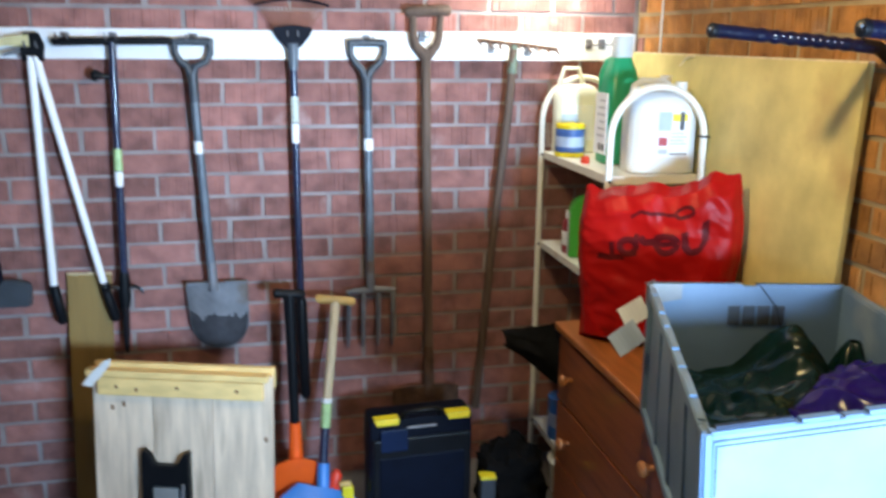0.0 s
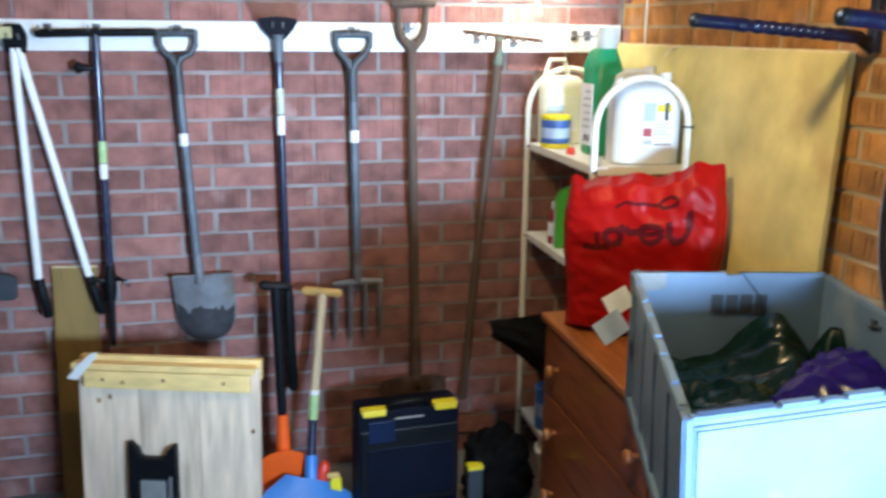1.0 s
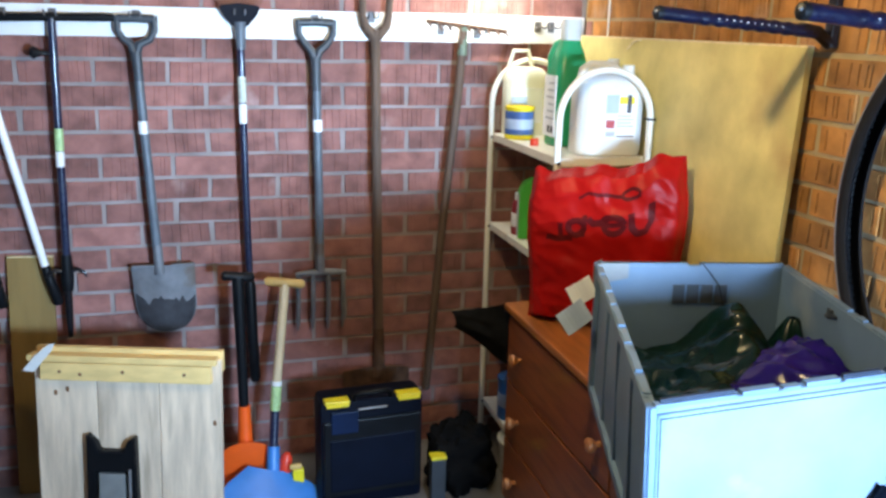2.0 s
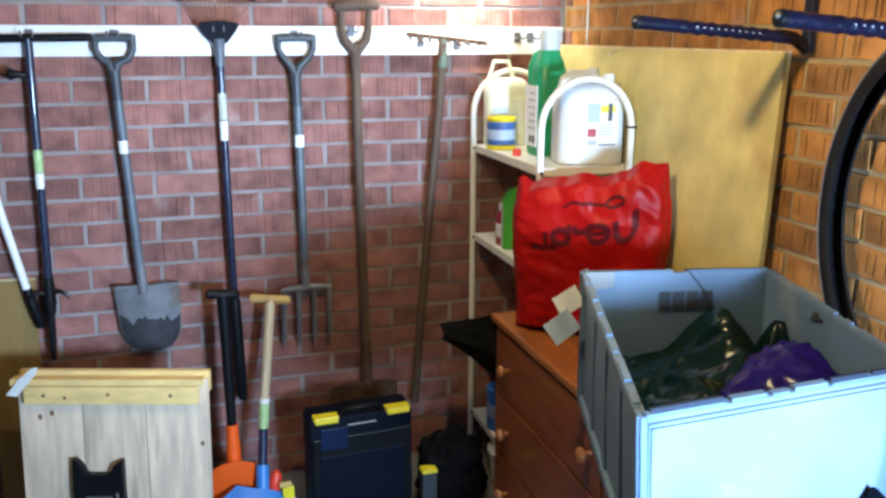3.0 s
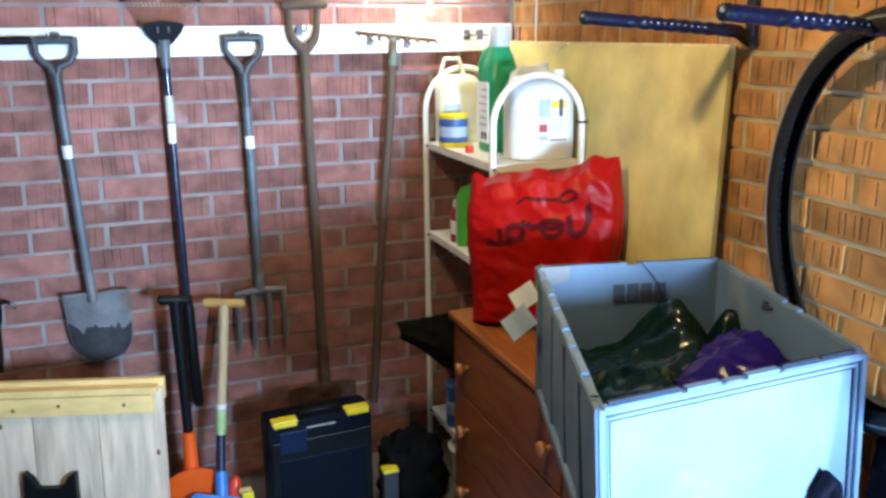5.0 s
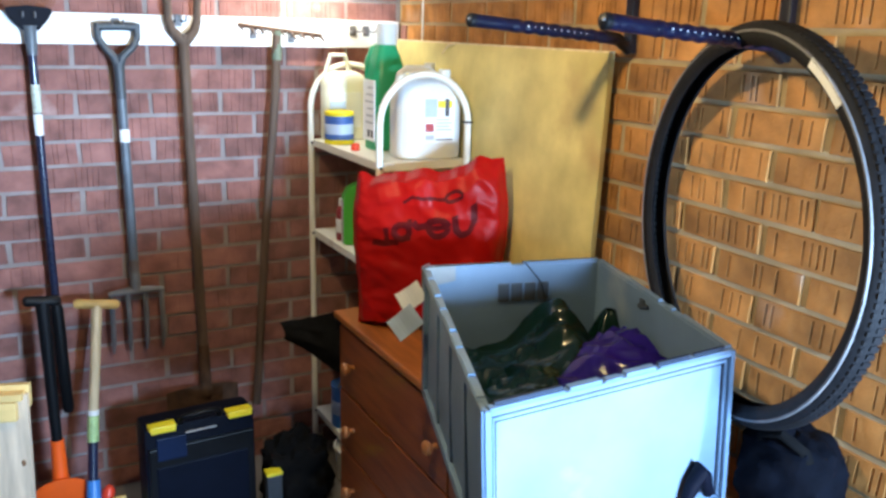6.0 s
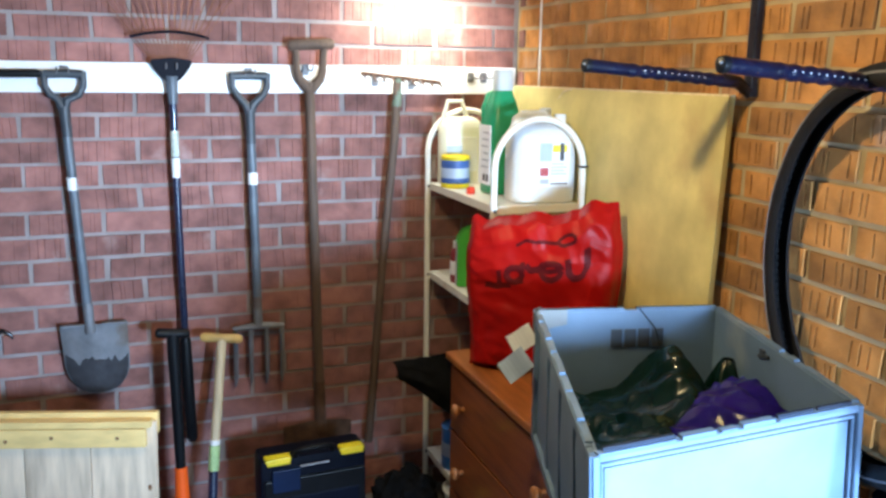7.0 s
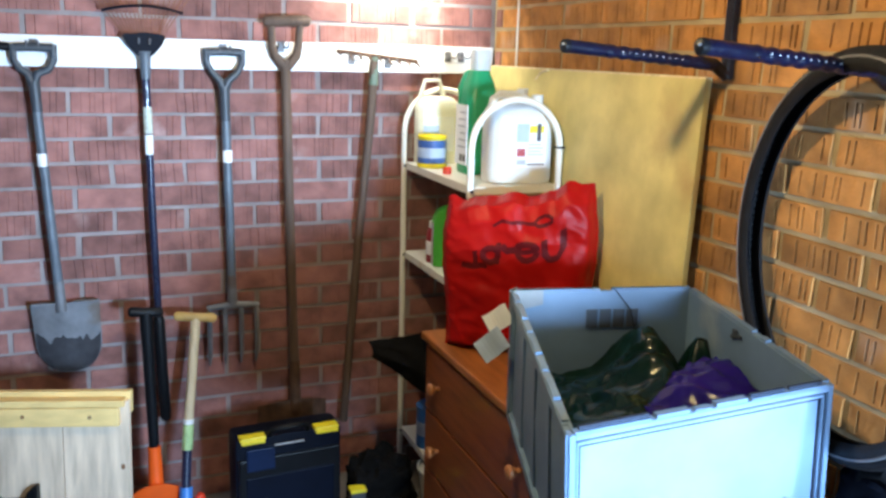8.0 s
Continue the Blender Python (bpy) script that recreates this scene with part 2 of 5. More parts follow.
def merge(bm, other):
    base = [bm.verts.new(v.co) for v in other.verts]
    other.verts.index_update()
    for f in other.faces:
        try:
            bm.faces.new([base[v.index] for v in f.verts])
        except ValueError:
            pass
    other.free()
    return bm


def tube(points, radius, n=12, cap=True, bm=None, flat=1.0):
    """A round bar along points; radius may be one number or one for each point."""
    bm = bm or bmesh.new()
    pts = [Vector(p) for p in points]
    rad = radius if isinstance(radius, (list, tuple)) else [radius] * len(pts)
    rings, up = [], None
    for i, p in enumerate(pts):
        d = (pts[min(i + 1, len(pts) - 1)] - pts[max(i - 1, 0)]).normalized()
        if up is None:
            up = d.orthogonal().normalized()
        up = (up - d * up.dot(d)).normalized()
        side = d.cross(up)
        rings.append([bm.verts.new(p + rad[i] * (math.cos(a) * up + flat * math.sin(a) * side)) for a in [2 * math.pi * k / n for k in range(n)]])
    for a, b in zip(rings, rings[1:]):
        for k in range(n):
            bm.faces.new((a[k], a[(k + 1) % n], b[(k + 1) % n], b[k]))
    if cap:
        bm.faces.new(rings[0][::-1])
        bm.faces.new(rings[-1])
    return bm


def arc(c, r, a0, a1, ux, uy, n=12):
    c, ux, uy = Vector(c), Vector(ux), Vector(uy)
    return [c + r * (math.cos(a) * ux + math.sin(a) * uy) for a in np.radians(np.linspace(a0, a1, n))]


def lathe(at, profile, n=24, sx=1.0, sy=1.0, rz=0.0, power=2.0, bm=None):
    """A turned (or, with power above 2, squarish) body from (radius, height) pairs."""
    bm = bm or bmesh.new()
    turn = Matrix.Translation(at) @ Matrix.Rotation(rz, 4, "Z")
    rings = []
    for r, h in profile:
        ring = []
        for k in range(n):
            a = 2 * math.pi * k / n
            c, s = math.cos(a), math.sin(a)
            q = (abs(c) ** power + abs(s) ** power) ** (-1 / power)
            ring.append(bm.verts.new(turn @ Vector((r * sx * c * q, r * sy * s * q, h))))
        rings.append(ring)
    for a, b in zip(rings, rings[1:]):
        for k in range(n):
            bm.faces.new((a[k], a[(k + 1) % n], b[(k + 1) % n], b[k]))
    bm.faces.new(rings[0][::-1])
    bm.faces.new(rings[-1])
    return bm


def slab(outline, depth, m, bevel=0.0):
    """A flat plate: an outline in the plate's x and z, and its depth along y."""
    bm = bmesh.new()
    f = bm.faces.new([bm.verts.new((x, 0, z)) for x, z in outline])
    new_geo = bmesh.ops.extrude_face_region(bm, geom=[f])["geom"]
    bmesh.ops.translate(bm, vec=(0, depth, 0), verts=[g for g in new_geo if isinstance(g, bmesh.types.BMVert)])
    bmesh.ops.recalc_face_normals(bm, faces=bm.faces)
    if bevel:
        bmesh.ops.bevel(bm, geom=bm.edges[:], offset=bevel, segments=2, affect="EDGES")
    bm.transform(m)
    return bm


def sheet(fn, nu, nv, thick=0.0, closed_u=False):
    """A surface fn(u, v), u and v from 0 to 1."""
    bm = bmesh.new()
    grid = [[bm.verts.new(fn(i / (nu if closed_u else nu - 1), j / (nv - 1))) for i in range(nu)] for j in range(nv)]
    for j in range(nv - 1):
        for i in range(nu if closed_u else nu - 1):
            k = (i + 1) % nu
            bm.faces.new((grid[j][i], grid[j][k], grid[j + 1][k], grid[j + 1][i]))
    bmesh.ops.recalc_face_normals(bm, faces=bm.faces)
    if thick:
        bmesh.ops.solidify(bm, geom=bm.faces[:], thickness=thick)
    return bm


def lump(at, size, seed, rough=0.25, n=28, freq=2.2, rz=0.0, power=2.4):
    """A soft bulging heap, such as a filled sack, flat underneath."""
    def fn(u, v):
        a, b = 2 * math.pi * u, math.pi * (v - 0.5)
        d = Vector((math.cos(a) * math.cos(b), math.sin(a) * math.cos(b), math.sin(b)))
        q = sum(abs(c) ** power for c in d) ** (-1 / power)
        w = 1 + rough * noise.noise(d * freq + Vector((seed, 0, 0))) + 0.5 * rough * noise.noise(d * freq * 2.7 + Vector((0, seed, 0)))
        e = Matrix.Rotation(0.7 + seed, 3, "Z") @ d
        w += 0.35 * rough * (0.5 - 2.0 * abs(noise.noise(Vector((e.x * freq * 3.0, e.y * freq * 0.9, e.z * freq + seed)))))
        p = d * q * w
        p.z = max(p.z, -0.8)
        return Matrix.Translation(at) @ Matrix.Rotation(rz, 4, "Z") @ Vector((p.x * size[0], p.y * size[1], (p.z + 0.8) / 1.8 * size[2]))
    bm = sheet(fn, n, n, closed_u=True)
    bmesh.ops.remove_doubles(bm, verts=bm.verts, dist=1e-4)
    return bm


def heap(quad, height, n=56):
    """A crumpled film surface over a four-cornered patch of a crate's floor; its rim comes down to the base."""
    a, b, c, d = [Vector((*p, 0)) for p in quad]

    def fn(u, v):
        p = a.lerp(b, u).lerp(d.lerp(c, u), v)
        rim = min(u, 1 - u, v, 1 - v)
        k = min(rim / 0.06, 1) ** 0.5
        wob = 0.012 * noise.noise(p * 9)
        warp = Vector((p.x + 0.05 * noise.noise(p * 7), p.y + 0.05 * noise.noise(p * 7 + Vector((5, 0, 0))), 0))
        ridge = 1 - 2.2 * abs(noise.noise(Vector((warp.x * 11 + warp.y * 6, warp.y * 5, 2.0))))
        fine = 1 - 2.2 * abs(noise.noise(Vector((warp.x * 30 - warp.y * 22, warp.y * 26, 6.0))))
        crease = 1 - 2.4 * abs(noise.noise(Vector((warp.x * 17 + warp.y * 19, warp.y * 8 - warp.x * 9, 11.0))))
        return Vector((p.x, p.y, Z1 + 0.010 + k * (height(u, v) + 0.020 * ridge + 0.006 * crease + 0.0025 * fine + wob)))
    return sheet(fn, n, n)


# ---- the room ----
ob = part("floor", box((XL - 0.3, YF - 0.3, FLOOR - 0.12), (XC + 0.6, 0.25, FLOOR)), CONCRETE)
tagged(ob, "grey concrete garage floor", "floor", kind="structure")
ob = part("ground", box((-300, -300, FLOOR - 0.4), (300, 300, FLOOR - 0.124)), CONCRETE)
tagged(ob, "dull grey concrete drive outside the garage", "ground", kind="structure")
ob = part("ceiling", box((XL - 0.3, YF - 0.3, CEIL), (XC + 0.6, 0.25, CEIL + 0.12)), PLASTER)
tagged(ob, "plain closing ceiling, tinted blue to bounce cool fill light", "ceiling", kind="structure")
wall_back = part("wall_back", box((XL - 0.3, 0.006, FLOOR), (XC + 0.5, 0.25, CEIL)), MORTAR_RED)
tagged(wall_back, "red brick wall with pale mortar joints", "wall", kind="structure")
SIDE = Matrix.Translation((XC, 0, 0)) @ Matrix.Rotation(-WALL_TURN, 4, "Z")
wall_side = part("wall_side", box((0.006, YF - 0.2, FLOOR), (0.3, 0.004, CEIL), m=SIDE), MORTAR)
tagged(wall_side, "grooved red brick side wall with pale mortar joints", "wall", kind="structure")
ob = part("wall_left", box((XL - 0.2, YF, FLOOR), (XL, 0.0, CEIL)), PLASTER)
tagged(ob, "plain closing side wall, tinted blue to bounce cool fill light", "wall", kind="structure")
# unseen opening, sized so that the sunbeam lands on the crate's end panel
DX0, DX1, DZ0, DZ1 = 0.492, 0.955, 0.93, 1.245
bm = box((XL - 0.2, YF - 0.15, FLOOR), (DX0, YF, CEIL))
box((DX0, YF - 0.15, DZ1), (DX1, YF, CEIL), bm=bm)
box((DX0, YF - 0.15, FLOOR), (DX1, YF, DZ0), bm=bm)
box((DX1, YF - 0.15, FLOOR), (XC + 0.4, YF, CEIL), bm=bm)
tagged(part("wall_front", bm, PLASTER), "closing wall tinted blue as cool fill, with a small window opening added for the sun", "wall", kind="structure")

board = part("tool_board", box((XL, -0.022, 1.462), (1.093, 0.004, 1.556), 0.003), WHITE_WOOD)
tagged(board, "white painted timber rail fixed along the brick wall", "trim", kind="structure")

# ---- big things by the side wall ----
# chest of drawers
CX, CZ, CY0, CY1 = 0.65, 0.69, -0.545, -2.05
chest = thing("chest_of_drawers", (0.86, -1.3, FLOOR), "dark stained pine chest of drawers with round knobs", "chest of drawers")
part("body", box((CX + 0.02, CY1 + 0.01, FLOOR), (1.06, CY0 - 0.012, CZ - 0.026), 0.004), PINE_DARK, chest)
part("top", box((CX - 0.012, CY1, CZ - 0.024), (1.065, CY0, CZ), 0.006), PINE_TOP, chest, "orange-brown wooden top, coloured lighter for the light on it")
for z0, z1 in ((0.445, 0.650), (0.245, 0.438), (0.03, 0.238)):
    for y0, y1 in ((-0.565, -1.270), (-1.280, -2.03)):
        dr = part("drawer", box((CX, y1, z0), (CX + 0.024, y0, z1), 0.004), PINE_DARK, chest)
        for y in (y0 - 0.112, y1 + 0.055):
            z = (z0 + z1) / 2
            bm = lathe((0, 0, 0), ((0.008, 0), (0.007, 0.012), (0.014, 0.018), (0.019, 0.026), (0.017, 0.034), (0.008, 0.038)), 16)
            bm.transform(Matrix.Translation((CX, y, z)) @ Matrix.Rotation(radians(-90), 4, "Y"))
            part("knob", bm, KNOB, dr, "turned wooden knob", smooth=True)

# crate that stands on the chest
Z1, Z2 = CZ + 0.002, 1.004
LOW = {"bl": (0.617, -1.202), "br": (1.046, -1.306), "fr": (0.913, -1.874), "fl": (0.386, -1.884)}
TOP = {"bl": (0.608, -1.214), "br": (1.037, -1.310), "fr": (0.879, -1.886), "fl": (0.352, -1.912)}
crate = thing("folding_crate", (0.7, -1.5, Z1), "grey-blue plastic folding crate holding full plastic sacks", "crate")


def crate_panel(a, b, inset, name, label="", eu=0.045, ev=0.07):
    """One side of the crate between two corners, with a frame, a sunk field and ribs; returns the mapping of its face."""
    a0, b0 = Vector((*LOW[a], Z1)), Vector((*LOW[b], Z1))
    a1, b1 = Vector((*TOP[a], Z2)), Vector((*TOP[b], Z2))
    out = (b0 - a0).cross(a1 - a0).normalized()

    def at(u, v, d=0.0):
        return (a0.lerp(b0, u)).lerp(a1.lerp(b1, u), v) + out * d

    def block(bm, u0, u1, v0, v1, d0, d1):
        q = [bm.verts.new(at(u, v, d)) for d in (d0, d1) for u, v in ((u0, v0), (u1, v0), (u1, v1), (u0, v1))]
        for f in ((0, 1, 2, 3), (4, 5, 6, 7), (0, 1, 5, 4), (1, 2, 6, 5), (2, 3, 7, 6), (3, 0, 4, 7)):
            bm.faces.new([q[i] for i in f])
        return bm
    def piece(n, parent, u0, u1, v0, v1, d0, d1, lab=""):
        bm = block(bmesh.new(), u0, u1, v0, v1, d0, d1)
        bmesh.ops.recalc_face_normals(bm, faces=bm.faces)
        bmesh.ops.bevel(bm, geom=bm.edges[:], offset=0.0012, segments=2, affect="EDGES")
        return part(n, bm, GREY_PLASTIC, parent, lab)
    field = piece(name, crate, 0, 1, 0, 1, -0.012, -0.0062, label)
    for u0, u1, v0, v1 in ((0, eu, 0, 1), (1 - eu, 1, 0, 1), (eu + 0.0005, 0.9995 - eu, 1 - ev, 1), (eu + 0.0005, 0.9995 - eu, 0, ev)):
        piece("border", field, u0, u1, v0, v1, -0.006, 0.004)
    for u0, u1, v0, v1 in inset:
        piece("rib", field, u0, u1, v0, v1, -0.006, 0.0)
    return field, at, block


side, at_l, blk = crate_panel("bl", "fl", [(0.25, 0.30, 0.07, 0.93), (0.48, 0.53, 0.07, 0.93), (0.71, 0.76, 0.07, 0.93)], "side_panel")
panel_r, at_r, blk_r = crate_panel("fr", "br", [(0.3, 0.35, 0.07, 0.93), (0.65, 0.7, 0.07, 0.93)], "side_panel")
panel_b, at_b, blk_b = crate_panel("br", "bl", [(0.3, 0.34, 0.07, 0.7), (0.66, 0.7, 0.07, 0.7)], "end_panel")
panel_f, at_f, blk_f = crate_panel("fl", "fr", [(0.0290, 0.9710, 0.930, 0.9485), (0.0290, 0.0375, 0.05, 0.9295), (0.9625, 0.9710, 0.05, 0.9295)], "end_panel", "brightly lit end panel with a raised border", 0.020, 0.032)
# dark strips laid in the border's grooves as painted shade
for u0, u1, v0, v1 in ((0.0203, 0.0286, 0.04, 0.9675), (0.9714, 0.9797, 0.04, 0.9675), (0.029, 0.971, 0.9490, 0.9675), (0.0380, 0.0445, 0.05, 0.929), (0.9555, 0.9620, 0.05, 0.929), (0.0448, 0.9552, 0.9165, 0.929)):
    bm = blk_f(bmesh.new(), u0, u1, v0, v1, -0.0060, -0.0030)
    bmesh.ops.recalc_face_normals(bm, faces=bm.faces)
    part("seam", bm, GROOVE_SHADE, panel_f, "dark strip for the shade in a moulded groove")
bm = bmesh.new()
for u0, u1 in ((0.40, 0.46), (0.475, 0.535), (0.55, 0.61), (0.625, 0.685)):
    blk_b(bm, 1 - u0, 1 - u1, 0.72, 0.86, -0.0165, -0.0124)
part("grip_slot", bm, GREY_GRIP, panel_b, "dark hand-hold slots")
bm = bmesh.new()
for u0, u1, v0, v1 in ((0.545, 0.575, 0.90, 0.955), (0.515, 0.550, 0.915, 0.935), (0.570, 0.590, 0.885, 0.905)):
    blk_r(bm, u0, u1, v0, v1, -0.0165, -0.0124)
part("torn_clip", bm, GREY_GRIP, panel_r, "torn dark clip hole")
bm = bmesh.new()
for k, (u0, u1) in enumerate(((0.02, 0.28), (0.30, 0.42), (0.44, 0.50), (0.52, 0.64), (0.66, 0.98))):
    blk_f(bm, u0, u1, 1.0, 1.0 + (0.008, 0.018, 0.008, 0.02, 0.008)[k], -0.010, 0.002)
part("rim_lug", bm, GREY_PLASTIC, panel_f)
# dark strips on the rim stand for its shaded slots
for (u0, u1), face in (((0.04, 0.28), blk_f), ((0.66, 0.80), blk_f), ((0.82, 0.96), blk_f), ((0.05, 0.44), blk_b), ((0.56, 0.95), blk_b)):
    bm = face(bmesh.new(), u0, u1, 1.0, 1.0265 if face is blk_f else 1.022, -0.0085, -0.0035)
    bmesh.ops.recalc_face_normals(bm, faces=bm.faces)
    part("rim_slot", bm, GROOVE_SHADE, panel_f if face is blk_f else panel_b, "dark strip for the shaded slot along the rim")
bm = bmesh.new()
for k in range(7):
    blk(bm, 0.03 + 0.138 * k, 0.03 + 0.138 * k + (0.08, 0.11)[k % 2], 1.0, 1.008 + 0.008 * (k % 2), -0.010, 0.002)
part("rim_lug", bm, GREY_PLASTIC, side)
bm = bmesh.new()
for u0, u1 in ((0.02, 0.46), (0.53, 0.98)):
    blk_b(bm, u0, u1, 1.0, 1.02, -0.010, 0.002)
part("rim_lug", bm, GREY_PLASTIC, panel_b)
bm = bmesh.new()
for u0, u1 in ((0.02, 0.30), (0.36, 0.40), (0.46, 0.98)):
    blk_r(bm, u0, u1, 1.0, 1.014, -0.010, 0.002)
part("rim_lug", bm, GREY_PLASTIC, panel_r)
part("latch", tube([at_f(0.79, 0.10, 0.010), at_f(0.82, 0.23, 0.012), at_f(0.845, 0.31, 0.014), at_f(0.872, 0.25, 0.012), at_f(0.895, 0.12, 0.010)], [0.010, 0.014, 0.017, 0.014, 0.010], 12), NAVY, panel_f, "dark blue catch", smooth=True)
bm = bmesh.new()
q = [bm.verts.new((*LOW[k], Z1 + dz)) for dz in (0, 0.008) for k in ("fl", "fr", "br", "bl")]
for f in ((0, 1, 2, 3), (4, 5, 6, 7), (0, 1, 5, 4), (1, 2, 6, 5), (2, 3, 7, 6), (3, 0, 4, 7)):
    bm.faces.new([q[i] for i in f])
bmesh.ops.recalc_face_normals(bm, faces=bm.faces)
part("base", bm, GREY_PLASTIC, crate)
part("tape_patch", sheet(lambda u, v: at_l(0.01 - 0.035 * (u > 0.6), 0.82 + 0.2 * v, 0.006 - 0.02 * (u > 0.6)), 6, 4, 0.0015), TAPE, side, "strip of silver tape")
bm = sheet(lambda u, v: at_b(1.0 - 0.16 * u, 1.022 - 0.16 * v * (1 - 0.3 * u), -0.016), 5, 5, 0.0015)
part("tape_patch", bm, TAPE, panel_b, "strip of silver tape over the rim")
part("cord", tube([at_b(0.46, 1.02, 0.0), at_b(0.45, 1.02, -0.012), at_b(0.36, 0.86, -0.020), at_b(0.32, 0.6, -0.035), at_b(0.26, 0.35, -0.06)], 0.0014, 6), BLACK_PLASTIC, panel_b, "thin dark cord")

def bump_at(u, v, u0, v0, ru, rv):
    return math.exp(-((u - u0) / ru) ** 2 - ((v - v0) / rv) ** 2)


sack = thing("plastic_sack", (0.80, -1.45, Z1 + 0.01), "crumpled dark green shiny plastic sack in the crate", "sack")
part("sack_body", heap(((0.634, -1.234), (1.018, -1.328), (0.925, -1.740), (0.425, -1.862)), lambda u, v: 0.105 + 0.115 * bump_at(u, v, 0.64, 0.24, 0.15, 0.30) + 0.05 * bump_at(u, v, 0.45, 0.45, 0.25, 0.3) + 0.05 * bump_at(u, v, 0.90, 0.42, 0.09, 0.2), 84), GREEN_FILM, sack, smooth=True)


def neck(u, v):
    """The gathered neck of the sack, pleated and pinched to one side."""
    a = 2 * math.pi * u
    r = (0.055 * (1 - v) ** 0.8 + 0.012) * (1 + 0.20 * math.sin(5 * a + 4 * v) * (1 - 0.4 * v))
    return Vector((0.975 + 0.012 * v + 0.85 * r * math.cos(a), -1.43 + 0.01 * v + r * math.sin(a), 0.790 + 0.128 * v))


part("gathered_neck", sheet(neck, 40, 12, closed_u=True), GREEN_FILM, sack, smooth=True)
sack = thing("plastic_sack", (0.80, -1.70, Z1 + 0.01), "crumpled purple plastic sack in the crate", "sack")
part("sack_body", heap(((0.715, -1.545), (0.978, -1.480), (0.905, -1.855), (0.600, -1.866)), lambda u, v: 0.140 + 0.055 * bump_at(u, v, 0.70, 0.35, 0.45, 0.5) + 0.02 * u, 64), PURPLE_FILM, sack, smooth=True)
part("knotted_corner", lump((0.950, -1.545, 0.835), (0.034, 0.030, 0.045), 3.3, 0.55, 26, 3.0), PURPLE_FILM, sack, smooth=True)

# folded paper that hangs out over the crate's corner
for k, (c, tilt, sz) in enumerate((((0.572, -1.219, 0.940), 32, 0.046), ((0.549, -1.239, 0.888), 38, 0.052))):
    m = Matrix.Translation(c) @ Matrix.Rotation(radians(-22), 4, "Z") @ Matrix.Rotation(radians(-28), 4, "X") @ Matrix.Rotation(radians(-tilt), 4, "Y")
    ob = part("folded_paper", sheet(lambda u, v: m @ Vector(((u - 0.5) * sz * 1.3, 0.006 * math.sin(5 * u) - 0.02 * v, (v - 0.5) * sz)), 8, 6, 0.002), (PAPER, PALE_BLUE)[k])
    tagged(ob, ("creased white paper scrap tucked under the crate tape", "creased pale blue paper scrap hanging by the crate")[k], "paper")

# red bag, standing on the chest
BAG = Matrix.Translation((0.834, -0.795, CZ)) @ Matrix.Rotation(radians(-36), 4, "Z")


def bag_face(u, v, front=True):
    """u across, v up, both from -1 to 1."""
    e = (1 - abs(u) ** 4) * (1 - abs(v) ** 5)
    d = 0.066 * max(e, 0) ** 0.45 + 0.010 * noise.noise(Vector((u * 2.1, v * 2.6, 4.0))) + 0.005 * noise.noise(Vector((u * 5 + v * 3, v * 7, 1.0)))
    wu, wv = u + 0.18 * noise.noise(Vector((u * 1.7, v * 2.2, 3.0))), v + 0.14 * noise.noise(Vector((u * 2.2, v * 1.8, 8.0)))
    fold = 1 - 2.3 * abs(noise.noise(Vector((wu * 1.3 + 0.4 * wv, wv * 5.2, 9.0))))
    pleat = 1 - 2.3 * abs(noise.noise(Vector((wu * 6.0 + 2.0 * wv, wv * 2.2, 2.5))))
    d += 0.0045 * fold * (0.45 + 0.55 * min(1, abs(u - 0.15) * 1.3)) + 0.0030 * pleat * min(1, abs(v) ** 1.5 + abs(u) ** 3)
    d *= min(1, (1.0 - max(abs(u), abs(v))) * 9 + 0.15)
    w = 0.214 + 0.008 * math.sin(3 * v + 0.6) - 0.014 * max(v - 0.6, 0) - 0.004 * max(-v - 0.2, 0) + 0.004 * noise.noise(Vector((u * 0.2, v * 5, 3.1)))
    top = 0.464 + 0.036 * u + 0.020 * noise.noise(Vector((u * 2.4, 0.3, 7.0))) + 0.024 * math.exp(-((u - 0.70) / 0.17) ** 2) + 0.016 * math.exp(-((u + 0.94) / 0.10) ** 2) + 0.006 * noise.noise(Vector((u * 7, 1.3, 2.0)))
    return Vector((u * w, -d if front else d, (v + 1) / 2 * top))


bag = thing("red_bag", (0.834, -0.795, CZ), "full shiny red plastic bag with marker scrawl, standing on the chest", "bag")
bm = sheet(lambda u, v: BAG @ bag_face(2 * u - 1, 2 * v - 1, True), 96, 84)
merge(bm, sheet(lambda u, v: BAG @ bag_face(2 * u - 1, 2 * v - 1, False), 24, 20))
bmesh.ops.recalc_face_normals(bm, faces=bm.faces)
part("bag_body", bm, RED_FILM, bag, smooth=True)


def scrawl(points, w=0.017):
    """A flat ink stroke that follows the film's surface."""
    pts = [Vector(p) + Vector((0, 0.20)) for p in points]
    bm, rows = bmesh.new(), []
    for k, p in enumerate(pts):
        d = pts[min(k + 1, len(pts) - 1)] - pts[max(k - 1, 0)]
        n = Vector((-d.y, d.x)).normalized() * w * 1.8
        rows.append([bm.verts.new(BAG @ (bag_face(p.x + s * n.x, p.y + s * n.y) + Vector((0, -0.0016, 0)))) for s in (-1, -0.33, 0.33, 1)])
    for r0, r1 in zip(rows, rows[1:]):
        for k in range(3):
            bm.faces.new((r0[k], r0[k + 1], r1[k + 1], r1[k]))
    part("marker_stroke", bm, INK, bag, "dark handwritten stroke")


def smooth_line(pts, n=5):
    out = []
    for (u0, v0), (u1, v1) in zip(pts, pts[1:]):
        out += [(u0 + (u1 - u0) * k / n, v0 + (v1 - v0) * k / n) for k in range(n)]
    return out + [pts[-1]]


